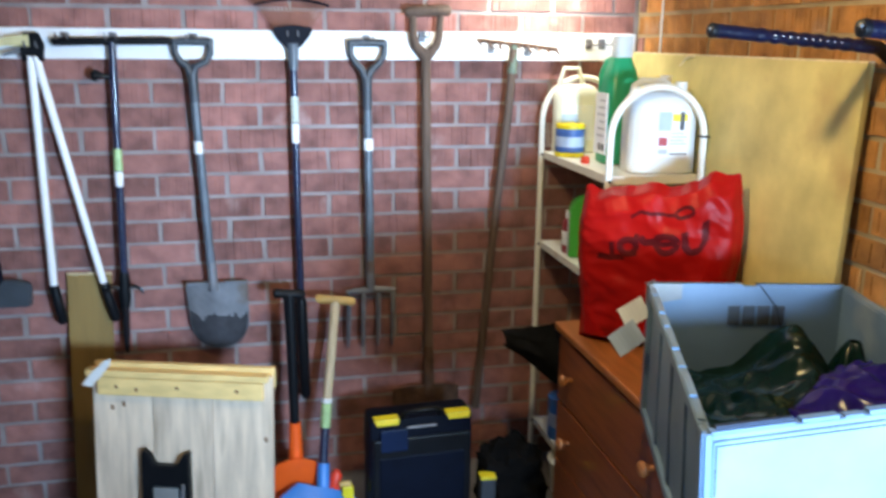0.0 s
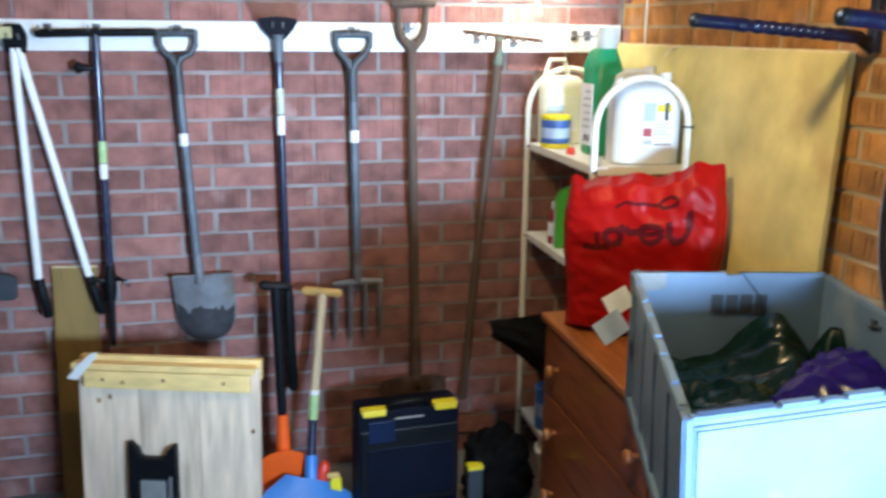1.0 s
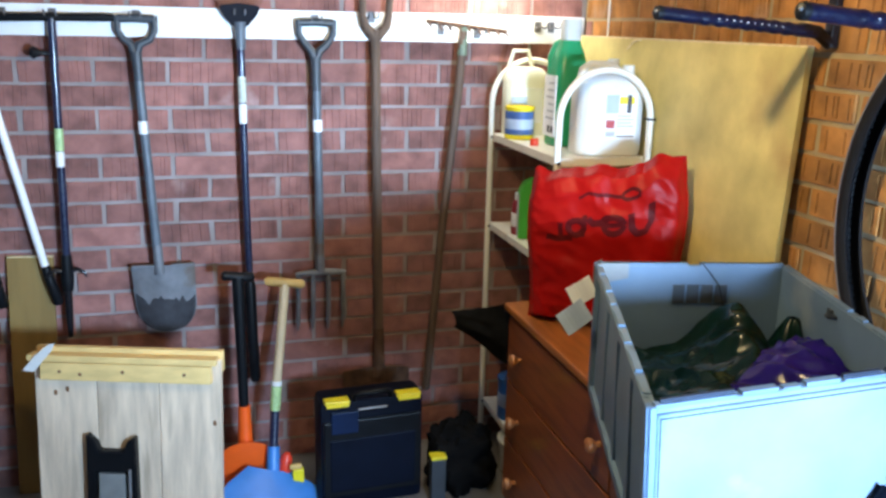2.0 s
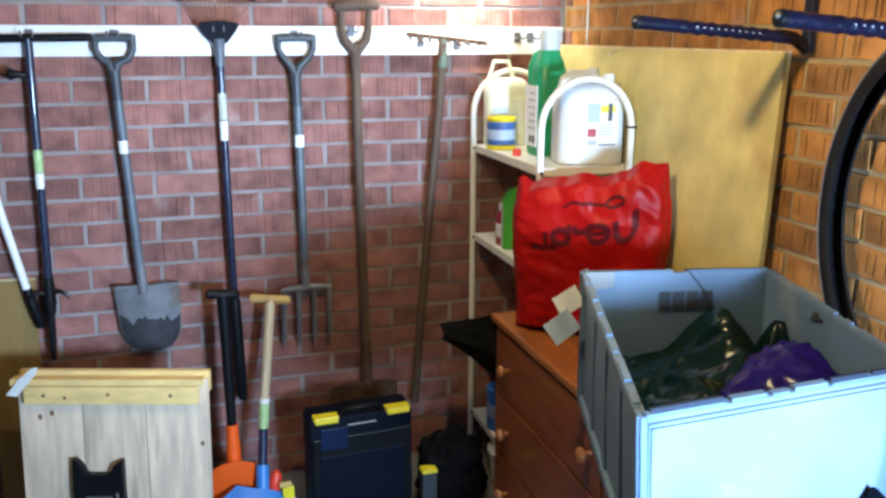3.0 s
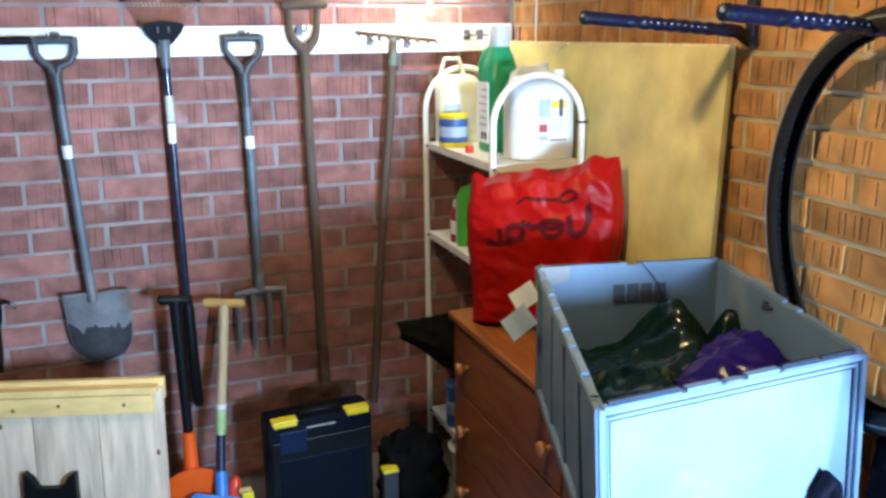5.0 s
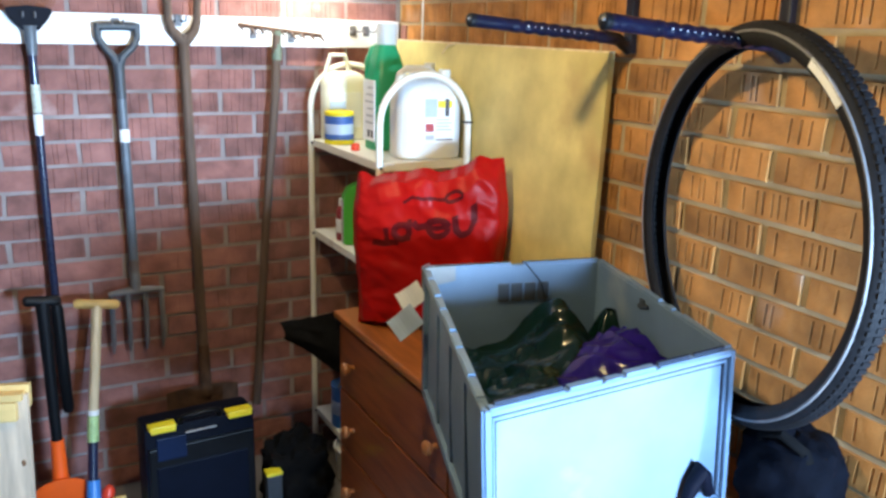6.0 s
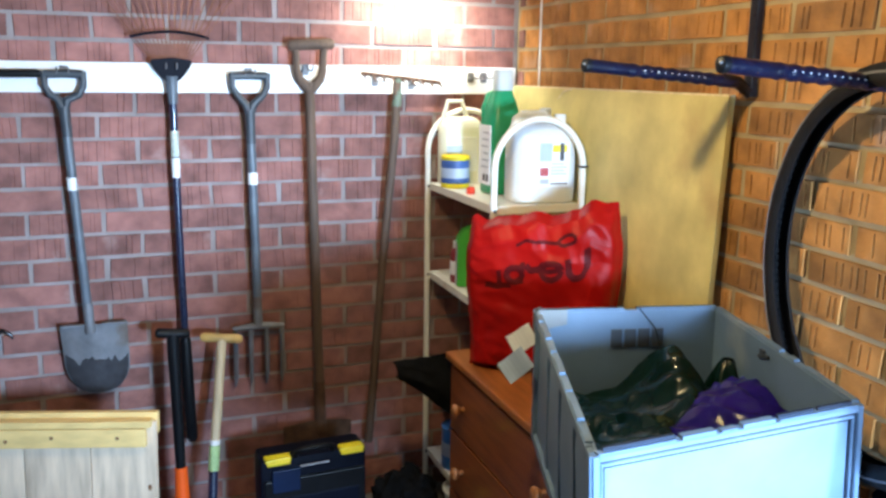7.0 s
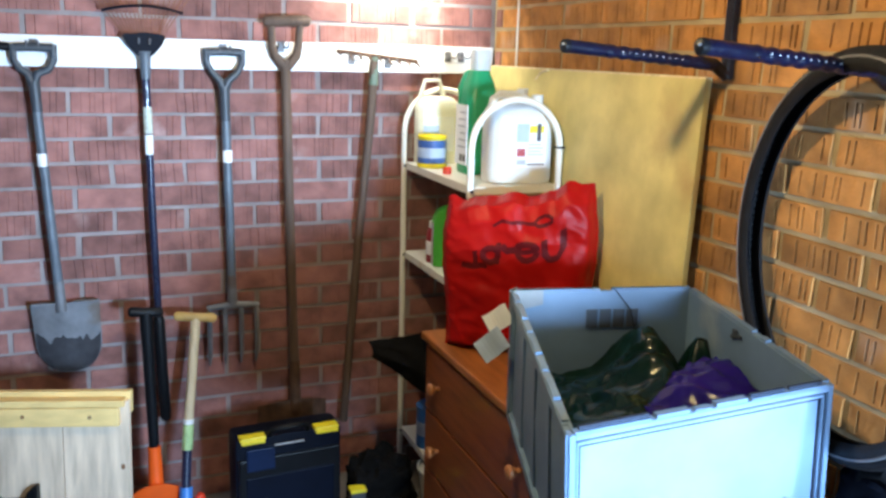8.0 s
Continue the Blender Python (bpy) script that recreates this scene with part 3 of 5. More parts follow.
def ring(u, v, ru, rv, n=14):
    return [(u + ru * math.cos(a), v + rv * math.sin(a)) for a in np.linspace(0, 2 * math.pi, n)]


scrawl(smooth_line([(0.60, 0.34), (0.60, 0.14), (0.55, 0.05), (0.44, 0.04), (0.38, 0.11), (0.37, 0.28)]), 0.022)
scrawl(ring(0.16, 0.16, 0.13, 0.10), 0.022)
scrawl(smooth_line([(0.02, 0.15), (0.29, 0.18)]), 0.018)
scrawl(smooth_line([(0.02, 0.16), (-0.10, 0.13), (-0.16, 0.20)]), 0.022)
scrawl(ring(-0.30, 0.10, 0.10, 0.09), 0.022)
scrawl(smooth_line([(-0.20, 0.24), (-0.22, -0.02)]), 0.018)
scrawl(smooth_line([(-0.68, -0.02), (-0.52, -0.04), (-0.34, -0.03)]), 0.020)
scrawl(smooth_line([(-0.50, 0.16), (-0.49, -0.04)]), 0.018)
scrawl(ring(0.36, 0.50, 0.11, 0.055), 0.012)
scrawl(smooth_line([(-0.30, 0.46), (-0.18, 0.50), (-0.05, 0.47), (0.10, 0.51), (0.25, 0.49)]), 0.012)

# chipboard sheet that leans on the side wall
ply = thing("chipboard_sheet", (1.03, -0.66, FLOOR), "tan chipboard sheet leaning on the brick side wall", "board")
m = SIDE @ Matrix.Translation((-0.070, 0, FLOOR)) @ Matrix.Rotation(math.atan2(0.050, 1.55), 4, "Y")
part("panel", box((-0.008, -1.272, 0), (0.008, -0.04, 1.541), 0.0015, m), CHIP, ply)
part("edge_strip", box((-0.0085, -1.272, 1.541), (0.0085, -0.04, 1.5465), 0.001, m), CHIP_EDGE, ply, "pale sawn top edge")
part("splinter", tube([m @ Vector((-0.012, -0.50, 1.541)), m @ Vector((-0.014, -0.46, 1.535)), m @ Vector((-0.014, -0.42, 1.508))], [0.004, 0.004, 0.002], 6), CHIP_EDGE, ply, "pale torn splinter")

# shelf rack with arched end frames
RX0, RX1, RY0, RY1 = 0.745, 1.035, -0.055, -0.645
rack = thing("shelf_rack", (0.89, -0.35, FLOOR), "white enamelled metal shelf rack with arched ends, full of bottles", "shelf")
for y in (RY0, RY1):
    c, r = (RX0 + RX1) / 2, (RX1 - RX0) / 2
    pts = [(RX0, y, FLOOR), (RX0, y, 0.6), (RX0, y, 1.262)] + arc((c, y, 1.262), r, 180, 0, (1, 0, 0), (0, 0, 1), 20)[1:-1] + [(RX1, y, 1.262), (RX1, y, 0.6), (RX1, y, FLOOR)]
    part("end_frame", tube(pts, 0.0105, 12), WHITE_METAL, rack, smooth=True)
for z in (1.152, 0.828, 0.46, 0.135):
    bm = box((RX0 + 0.004, RY1 + 0.004, z - 0.004), (RX1 - 0.004, RY0 - 0.004, z))
    for x in (RX0 + 0.004, RX1 - 0.012):
        box((x, RY1 + 0.004, z - 0.024), (x + 0.008, RY0 - 0.004, z - 0.0045), bm=bm)
    for y in (RY1 + 0.004, RY0 - 0.012):
        box((RX0 + 0.014, y, z - 0.024), (RX1 - 0.014, y + 0.008, z - 0.0045), bm=bm)
    sh = part("shelf_board", bm, WHITE_METAL, rack)
    for y in (RY0, RY1):
        bm = lathe((0, 0, 0), ((0.005, 0), (0.005, 0.002), (0.003, 0.004)), 10)
        bm.transform(Matrix.Translation((RX0, y - 0.0105, z - 0.012)) @ Matrix.Rotation(radians(90), 4, "X"))
        part("bolt", bm, BLACK_STEEL, sh)
part("shelf_clip", box((RX1 - 0.013, RY1 - 0.013, 1.262), (RX1 + 0.013, RY1 + 0.013, 1.268), 0.002), BLACK_STEEL, rack)


def jug(name, at, w, d, h, material, label, cap=None, handle=True, rz=0.0, shoulder=0.68):
    """A flat-sided container with a shoulder, a moulded handle and a screw cap."""
    t = thing(name, at, label, "bottle", "containers on the rack")
    prof = [(0.42, 0), (0.49, 0.012 * h), (0.5, 0.06 * h), (0.5, shoulder * h), (0.485, (shoulder + 0.05) * h), (0.44, (shoulder + 0.10) * h), (0.36, (shoulder + 0.14) * h), (0.25, (shoulder + 0.16) * h)]
    body = part("body", lathe(at, prof, 40, w, d, rz, 4.5), material, t, smooth=True)
    m = Matrix.Translation(at) @ Matrix.Rotation(rz, 4, "Z")
    if handle:
        zt = h * (shoulder + 0.20)
        pts = [(-0.40 * w, 0, h * (shoulder + 0.02)), (-0.38 * w, 0, zt), (-0.30 * w, 0, h * 0.985), (0.02 * w, 0, h * 0.985), (0.12 * w, 0, zt), (0.16 * w, 0, h * (shoulder + 0.03))]
        part("handle", tube([m @ Vector(p) for p in pts], [0.16 * d, 0.11 * d, 0.10 * d, 0.10 * d, 0.11 * d, 0.15 * d], 12), material, t, smooth=True)
    if cap:
        cx = 0.30 * w if handle else 0
        zc = h * (shoulder + 0.14 if handle else shoulder + 0.155)
        part("cap", lathe(m @ Vector((cx, 0, zc)), ((0.017, 0), (0.018, 0.004), (0.018, 0.026), (0.016, 0.029)), 20), cap, t, smooth=True)
    return t, body, m


def patch(body, m, x0, x1, z0, z1, y, material, name="label_patch"):
    part(name, box((x0, y - 0.0012, z0), (x1, y + 0.002, z1), m=m), material, body)


ZS = 1.152
# far cream container, tin and cap
t, b, m = jug("plastic_container", (0.850, -0.0985, ZS), 0.156, 0.076, 0.292, CREAM, "cream plastic container with a blue and white label", rz=radians(-3), shoulder=0.64)
patch(b, m, -0.062, 0.050, 0.045, 0.165, -0.0395, PAPER)
patch(b, m, -0.062, -0.005, 0.105, 0.135, -0.0410, PALE_BLUE)
patch(b, m, -0.062, -0.002, 0.075, 0.100, -0.0410, MID_BLUE)
tin = thing("paint_tin", (0.797, -0.192, ZS), "small paint tin with a blue label and yellow rims", "tin")
body = part("body", lathe((0.797, -0.192, ZS), ((0.047, 0), (0.05, 0.002), (0.05, 0.008), (0.0485, 0.011), (0.0485, 0.098), (0.05, 0.101), (0.05, 0.107), (0.046, 0.108), (0.045, 0.103)), 32), YELLOW, tin, smooth=True)
for z0, z1, ma in ((0.016, 0.034, MID_BLUE), (0.034, 0.068, PALE_BLUE), (0.068, 0.094, MID_BLUE)):
    part("label_band", lathe((0.797, -0.192, ZS), ((0.0488, z0), (0.0492, z0 + 0.001), (0.0492, z1 - 0.001), (0.0488, z1)), 32), ma, body, smooth=True)
cap = part("loose_cap", lathe((0.785, -0.365, ZS), ((0.013, 0), (0.014, 0.002), (0.014, 0.018), (0.011, 0.022)), 20), RED_CAP, smooth=True)
tagged(cap, "loose bright red bottle cap on the shelf", "cap")
# green bottle
t = thing("green_bottle", (0.888, -0.36, ZS), "tall green plastic bottle with a white cap and label", "bottle", "containers on the rack")
prof = [(0.43, 0), (0.49, 0.004), (0.5, 0.014), (0.5, 0.205), (0.49, 0.235), (0.455, 0.268), (0.39, 0.295), (0.31, 0.316), (0.275, 0.330)]
b = part("body", lathe((0.888, -0.36, ZS), prof, 40, 0.110, 0.118, 0.0, 3.6), GREEN_POLY, t, smooth=True)
grip = [(0.846, -0.335, ZS + 0.225), (0.842, -0.335, ZS + 0.275), (0.856, -0.338, ZS + 0.315), (0.878, -0.345, ZS + 0.325)]
part("handle", tube(grip, [0.015, 0.013, 0.013, 0.014], 12), GREEN_POLY, t, smooth=True)
part("cap", lathe((0.893, -0.36, ZS + 0.329), ((0.0285, 0), (0.030, 0.003), (0.030, 0.062), (0.0275, 0.066)), 24, power=3.0), PALE_CAP, t, "pale screw cap", smooth=True)
part("label_patch", box((0.8312, -0.408, ZS + 0.030), (0.8345, -0.315, ZS + 0.222)), PAPER, b)
for k in range(6):
    part("print_bar", box((0.8300, -0.396, ZS + 0.085 + 0.022 * k), (0.8311, -0.338 - 0.008 * (k % 3), ZS + 0.091 + 0.022 * k)), GREY_PRINT, b)
for y0 in (-0.398, -0.372):
    part("print_bar", box((0.8300, y0, ZS + 0.042), (0.8311, y0 + 0.017, ZS + 0.064)), PRINT, b)
# near white jug
t, b, m = jug("white_jug", (0.935, -0.555, ZS), 0.205, 0.125, 0.268, WHITE_POLY, "white plastic jug with printed warning labels", handle=True, rz=radians(-6), shoulder=0.74, cap=WHITE_POLY)
F = -0.0645
patch(b, m, -0.030, 0.072, 0.050, 0.186, F, PAPER)
patch(b, m, -0.024, 0.014, 0.128, 0.182, F - 0.0014, PALE_BLUE)
patch(b, m, -0.022, 0.004, 0.084, 0.108, F - 0.0014, RED_LABEL)
patch(b, m, 0.016, 0.062, 0.155, 0.176, F - 0.0014, YELLOW)
patch(b, m, 0.040, 0.052, 0.130, 0.182, F - 0.0028, PRINT, "print_bar")
for k in range(4):
    patch(b, m, 0.012, 0.062 - 0.008 * (k % 2), 0.088 + 0.010 * k, 0.092 + 0.010 * k, F - 0.0014, GREY_PRINT, "print_bar")
patch(b, m, -0.022, 0.006, 0.060, 0.074, F - 0.0014, GREY_PRINT, "print_bar")
patch(b, m, 0.012, 0.066, 0.058, 0.062, F - 0.0014, PRINT, "print_bar")
jug("white_bottle", (1.004, -0.445, ZS), 0.072, 0.085, 0.285, WHITE_POLY, "slim white plastic bottle behind the jug", cap=WHITE_POLY, handle=False, rz=radians(-6), shoulder=0.72)
# middle shelf
ZM = 0.828
t = thing("small_bottle", (0.795, -0.24, ZM), "small maroon bottle with a white cap and label", "bottle", "containers on the rack")
body = part("body", lathe((0.795, -0.24, ZM), ((0.026, 0), (0.028, 0.004), (0.028, 0.10), (0.022, 0.115), (0.017, 0.12)), 24), MAROON, t, smooth=True)
part("label_band", lathe((0.795, -0.24, ZM), ((0.0282, 0.028), (0.0288, 0.029), (0.0288, 0.075), (0.0282, 0.076)), 24), PAPER, body, smooth=True)
part("cap", lathe((0.795, -0.24, ZM + 0.12), ((0.019, 0), (0.019, 0.022), (0.017, 0.024)), 20), PAPER, t, smooth=True)
t = thing("green_carton", (0.835, -0.335, ZM), "bright green carton with a rounded top on the middle shelf", "carton")
m = Matrix.Translation((0.835, -0.335, ZM)) @ Matrix.Rotation(radians(-15), 4, "Z")
part("carton_body", slab([(-0.075, 0), (0.075, 0), (0.075, 0.20), (-0.03, 0.205), (-0.06, 0.19), (-0.075, 0.16)], 0.06, m, 0.004), LIME, t)
part("carton_side", box((-0.0765, 0.004, 0.004), (-0.0752, 0.056, 0.15), m=m), GREY_PRINT, t)
# lower shelves
t = thing("blue_tin", (0.80, -0.235, 0.135), "blue paint tin with a wire handle on the low shelf", "tin")
body = part("body", lathe((0.80, -0.235, 0.135), ((0.05, 0), (0.052, 0.003), (0.052, 0.15), (0.054, 0.152), (0.054, 0.158), (0.048, 0.159)), 28), SKY_BLUE, t, smooth=True)
part("label_band", lathe((0.80, -0.235, 0.135), ((0.0522, 0.05), (0.0528, 0.051), (0.0528, 0.10), (0.0522, 0.101)), 28), PALE_BLUE, body, smooth=True)
part("wire_handle", tube(arc((0.80, -0.235, 0.285), 0.052, 0, 180, (0.8, 0.6, 0), (0, -0.25, 0.97), 12), 0.0022, 6), STEEL, t)
t = thing("white_tub", (0.83, -0.30, FLOOR), "white plastic tub under the rack", "tub")
part("tub_body", lathe((0.83, -0.30, FLOOR), ((0.075, 0), (0.08, 0.004), (0.092, 0.115), (0.098, 0.118), (0.098, 0.126), (0.092, 0.127), (0.086, 0.118)), 32), WHITE_POLY, t, smooth=True)

# black tray with a cloth that hangs at the end of the rack
def cloth(u, v):
    x = 0.50 + 0.20 * u
    z = 0.665 - 0.03 * (1 - u) - 0.20 * v * (0.22 + 0.88 * u) - 0.012 * noise.noise(Vector((u * 3, v * 3, 2)))
    return Vector((x + 0.012 * noise.noise(Vector((u * 2, v * 4, 5))), -0.44 - 0.06 * u - 0.05 * math.sin(2.5 * v) + 0.018 * noise.noise(Vector((u * 5, v * 4, 1))), z))


ob = part("black_cloth", sheet(cloth, 20, 14, 0.008), BLACK_CLOTH, smooth=True)
tagged(ob, "limp black cloth hung on the rack beside the chest", "cloth")

# ---- on the side wall ----
def bike_hook(y, tip):
    w = SIDE @ Vector((0, y, 0))
    x = w.x
    t = thing("storage_hook", (x, y, 1.53), "black steel storage hook with a ribbed blue-black arm", "hook", "hooks on the side wall")
    bar = box((x - 0.020, y - 0.013, 1.492), (x - 0.001, y + 0.013, 2.05), 0.004)
    part("wall_bar", bar, BLACK_STEEL, t)
    part("elbow", tube([(x - 0.010, y, 1.50), (x - 0.022, y, 1.508), (x - 0.05, y, 1.525), (x - 0.09, y, 1.530)], 0.014, 12), BLACK_STEEL, t, smooth=True)
    pts, rad = [], []
    n = 46
    for i in range(n + 1):
        k = i / n
        pts.append((x - 0.05 + (tip - x + 0.05) * k, y, 1.524 + 0.031 * k))
        rad.append(0.0138 + (0.0015 * math.sin(i * 1.57) if 0.15 < k < 0.72 else 0))
    arm = part("padded_arm", tube(pts, rad, 14), BLUE_FOAM, t, smooth=True)
    # pale dots that paint the highlights along the ribbed arm
    for i in range(10):
        k = 0.25 + 0.045 * i
        part("rivet", lathe((x - 0.05 + (tip - x + 0.05) * k, y - 0.0130, 1.526 + 0.031 * k), ((0.0015, -0.0015), (0.0022, 0), (0.0015, 0.0015)), 8), GREY_PRINT, arm)
    bm = lathe((0, 0, 0), ((0.0140, 0), (0.0145, 0.004), (0.0135, 0.012), (0.008, 0.016), (0.003, 0.017)), 16)
    bm.transform(Matrix.Translation((tip + 0.004, y, 1.555)) @ Matrix.Rotation(radians(-92), 4, "Y"))
    part("end_cap", bm, BLACK_PLASTIC, arm, "black end cap", smooth=True)
    # small steel dot painted in as the highlight on the tip
    part("cap_rivet", lathe((tip - 0.011, y - 0.006, 1.558), ((0.002, -0.003), (0.0048, 0), (0.002, 0.003)), 10), STEEL, arm)


bike_hook(-1.318, 0.653)
bike_hook(-1.756, 0.649)

TY = Matrix.Translation((0.946, -1.815, 1.204)) @ Matrix.Rotation(math.atan2(-0.17, 0.645), 4, "Z")
tyre = thing("bicycle_tyre", (0.946, -1.815, 0.846), "black rubber bicycle tyre hung on a wall hook", "tyre")


def revolve(prof, n=72, closed=False):
    """Turn (radius, across) pairs about the tyre's axle, its own x axis."""
    def fn(u, v):
        a, (r, x) = 2 * math.pi * u, prof[min(int(round(v * (len(prof) - 1))), len(prof) - 1)]
        wob = 1 + 0.010 * math.cos(2 * a + 0.6)
        return TY @ Vector((x, r * math.cos(a) * wob, r * math.sin(a)))
    return sheet(fn, n, len(prof), closed_u=True)


OUT = [(0.321, -0.013), (0.329, -0.019), (0.340, -0.021), (0.351, -0.015), (0.357, -0.007), (0.358, 0.0), (0.357, 0.007), (0.351, 0.015), (0.340, 0.021), (0.329, 0.019), (0.321, 0.013)]
carcass = revolve(OUT)
bmesh.ops.solidify(carcass, geom=carcass.faces[:], thickness=-0.004)
tb = part("carcass", carcass, RUBBER, tyre, smooth=True)
for sgn in (-1, 1):
    part("bead", revolve([(0.3195, sgn * 0.0150), (0.3220, sgn * 0.0165), (0.3240, sgn * 0.0175), (0.3240, sgn * 0.0190)]), BEAD, tb, "pale bead line")
for sgn in (-1, 1):
    part("side_line", revolve([(0.3415, sgn * 0.0235), (0.3425, sgn * 0.0262), (0.3455, sgn * 0.0258), (0.3465, sgn * 0.0225)]), BEAD, tb, "pale line round the side wall")
bm = bmesh.new()
for i in range(150):
    a = 2 * math.pi * i / 150
    for x, o in ((-0.011, 0), (0.0, 0.5), (0.011, 0)):
        a2 = a + o * 2 * math.pi / 150
        r = 0.3545 if x else 0.3590
        r *= 1 + 0.010 * math.cos(2 * a2 + 0.6)
        m = TY @ Matrix.Rotation(a2, 4, "X") @ Matrix.Translation((x, r, 0))
        box((-0.0046, -0.003, -0.0046), (0.0046, 0.0046, 0.0046), m=m, bm=bm)
part("tread", bm, RUBBER, tyre)["kind"] = "stuff"


def tyre_label(u, v):
    a = radians(118 + 17 * u)
    r = 0.337 + 0.016 * (v - 0.5)
    return TY @ Vector((-0.0250, -0.001 + r * math.cos(a), r * math.sin(a)))


part("side_label", sheet(tyre_label, 8, 3, 0.001), PAPER, tb, "worn white printed label")

bag = thing("dark_holdall", (0.985, -1.955, CZ), "dark navy nylon bag on the chest below the tyre", "bag")
part("bag_body", lump((0.985, -1.955, CZ), (0.075, 0.095, 0.17), 2.2, 0.18, 32), NAVY_CLOTH, bag, smooth=True)
part("strap", tube([(0.945, -1.90, CZ + 0.125), (0.925, -1.93, CZ + 0.165), (0.925, -1.97, CZ + 0.180), (0.940, -2.01, CZ + 0.160), (0.955, -2.03, CZ + 0.110)], 0.009, 8, flat=0.35), BLACK_CLOTH, bag, "black webbing strap", smooth=True)

y = -0.207
cab = part("wall_cable", tube([SIDE @ Vector((-0.004, y, z)) for z in (1.35, 1.5, 1.7, 1.9, CEIL)], 0.0035, 8), CABLE, smooth=True)
tagged(cab, "thin white cable running down the brick wall", "cable")

# ---- lamps ----
t = thing("wall_light", (0.70, -0.14, 1.80), "lit fluorescent batten light high over the tool board", "lamp")
part("lit_tube", tube([(0.55, -0.14, 1.80), (0.70, -0.14, 1.80), (0.85, -0.14, 1.80)], 0.013, 14), TUBE_GLOW, t, smooth=True)
part("batten", box((0.53, -0.165, 1.82), (0.87, -0.115, 1.86), 0.004), WHITE_METAL, t)
for x in (0.54, 0.86):
    part("tube_holder", box((x - 0.01, -0.155, 1.785), (x + 0.01, -0.125, 1.8195), 0.003), WHITE_METAL, t)
part("wall_bracket", box((0.66, -0.114, 1.83), (0.74, 0.004, 1.85), 0.003), WHITE_METAL, t)
t = thing("ceiling_lamp", (0.168, -1.49, 1.82), "bare lit bulb hanging from the ceiling", "lamp")
part("bulb", lathe((0.168, -1.49, 1.858), ((0.006, 0), (0.022, 0.006), (0.026, 0.016), (0.018, 0.026)), 16), BULB_GLOW, t, smooth=True)
part("lamp_holder", lathe((0.168, -1.49, 1.885), ((0.02, 0), (0.022, 0.01), (0.02, 0.04), (0.004, 0.05), (0.004, CEIL - 1.885)), 16), WHITE_METAL, t, smooth=True)

# ---- tools on the rail ----
YT = -0.052


def rod(name, pts, r, material, parent, label="", n=12, flat=1.0):
    return part(name, tube(pts, r, n, flat=flat), material, parent, label, smooth=True)


def clip(x, z=1.525):
    t = thing("rail_hook", (x, -0.022, z), "small steel tool hook screwed to the white rail", "hook", "hooks on the rail")
    part("hook_plate", box((x - 0.012, -0.026, z - 0.018), (x + 0.012, -0.0222, z + 0.018), 0.001), STEEL, t)
    for dx in (-0.016, 0.016):
        rod("prong", [(x + dx * 0.5, -0.026, z), (x + dx, -0.050, z - 0.004), (x + dx, -0.074, z), (x + dx, -0.078, z + 0.014)], 0.003, STEEL, t, n=8)


def d_grip(t, x, z_top, z_yoke, x_yoke, w, material, y=YT):
    """A closed D handle: cross grip, two arms and the yoke that takes the shaft."""
    rod("grip", [(x - w / 2, y, z_top), (x, y, z_top + 0.002), (x + w / 2, y, z_top)], 0.0125, material, t)
    for s in (-1, 1):
        rod("grip_arm", [(x + s * w / 2, y, z_top + 0.010), (x + s * w / 2, y, z_top - 0.035), (x + s * w * 0.36, y, z_top - 0.062), (x_yoke + s * 0.012, y, z_yoke + 0.012), (x_yoke, y, z_yoke - 0.03)], [0.011, 0.010, 0.011, 0.013, 0.014], material, t)


# border spade
t = thing("garden_spade", (-0.40, YT, 0.5), "garden spade with grey D handle and soiled steel blade", "spade", "tools on the rail")
d_grip(t, -0.422, 1.517, 1.43, -0.428, 0.108, GREY_GRIP)
rod("socket", [(-0.427, YT, 1.42), (-0.424, YT, 1.33)], [0.017, 0.0155], GREY_GRIP, t)
sh = rod("shaft", [(-0.425, YT, 1.34), (-0.412, YT, 0.98), (-0.402, YT, 0.71)], [0.0145, 0.0150, 0.0150], GREY_SHAFT, t)
part("sticker", tube([(-0.4215, YT, 1.205), (-0.420, YT, 1.165)], 0.0158, 14), PAPER, sh)
rod("ferrule", [(-0.404, YT, 0.80), (-0.401, YT, 0.70)], [0.0155, 0.0175], STEEL, t)


def blade(u, v):
    w = 0.102 * (1 - 0.06 * v) if v < 0.58 else 0.102 * (1 - 0.06 * v) * math.sqrt(max(1 - ((v - 0.58) / 0.42) ** 2 * 0.62, 0.02))
    x = (2 * u - 1) * w
    return Vector((-0.390 + x + 0.006 * v, YT - 0.004 + 0.016 * (2 * u - 1) ** 2 + 0.008 * v, 0.728 - 0.238 * v + 0.014 * (2 * u - 1) ** 2 * max(v - 0.6, 0) / 0.4))


part("blade", sheet(blade, 17, 17, 0.003), STEEL, t, "grey worn steel blade", smooth=True)
part("soil_crust", sheet(lambda u, v: blade(0.02 + 0.96 * u, 0.985 - (0.485 + 0.16 * noise.noise(Vector((5 * u, 0.4, 3))) + 0.09 * noise.noise(Vector((17 * u, 1.4, 3)))) * (1 - v)) + Vector((0, -0.0026 - 0.0008 * noise.noise(Vector((9 * u, 9 * v, 0))), 0)), 41, 9, 0.001), SOIL_STEEL, t, "dark dried soil", smooth=True)
for s in (-1, 1):
    part("tread", box((-0.390 + s * 0.062 - 0.036, YT - 0.008, 0.722), (-0.390 + s * 0.062 + 0.036, YT + 0.012, 0.731), 0.002), STEEL, t)
clip(-0.422)

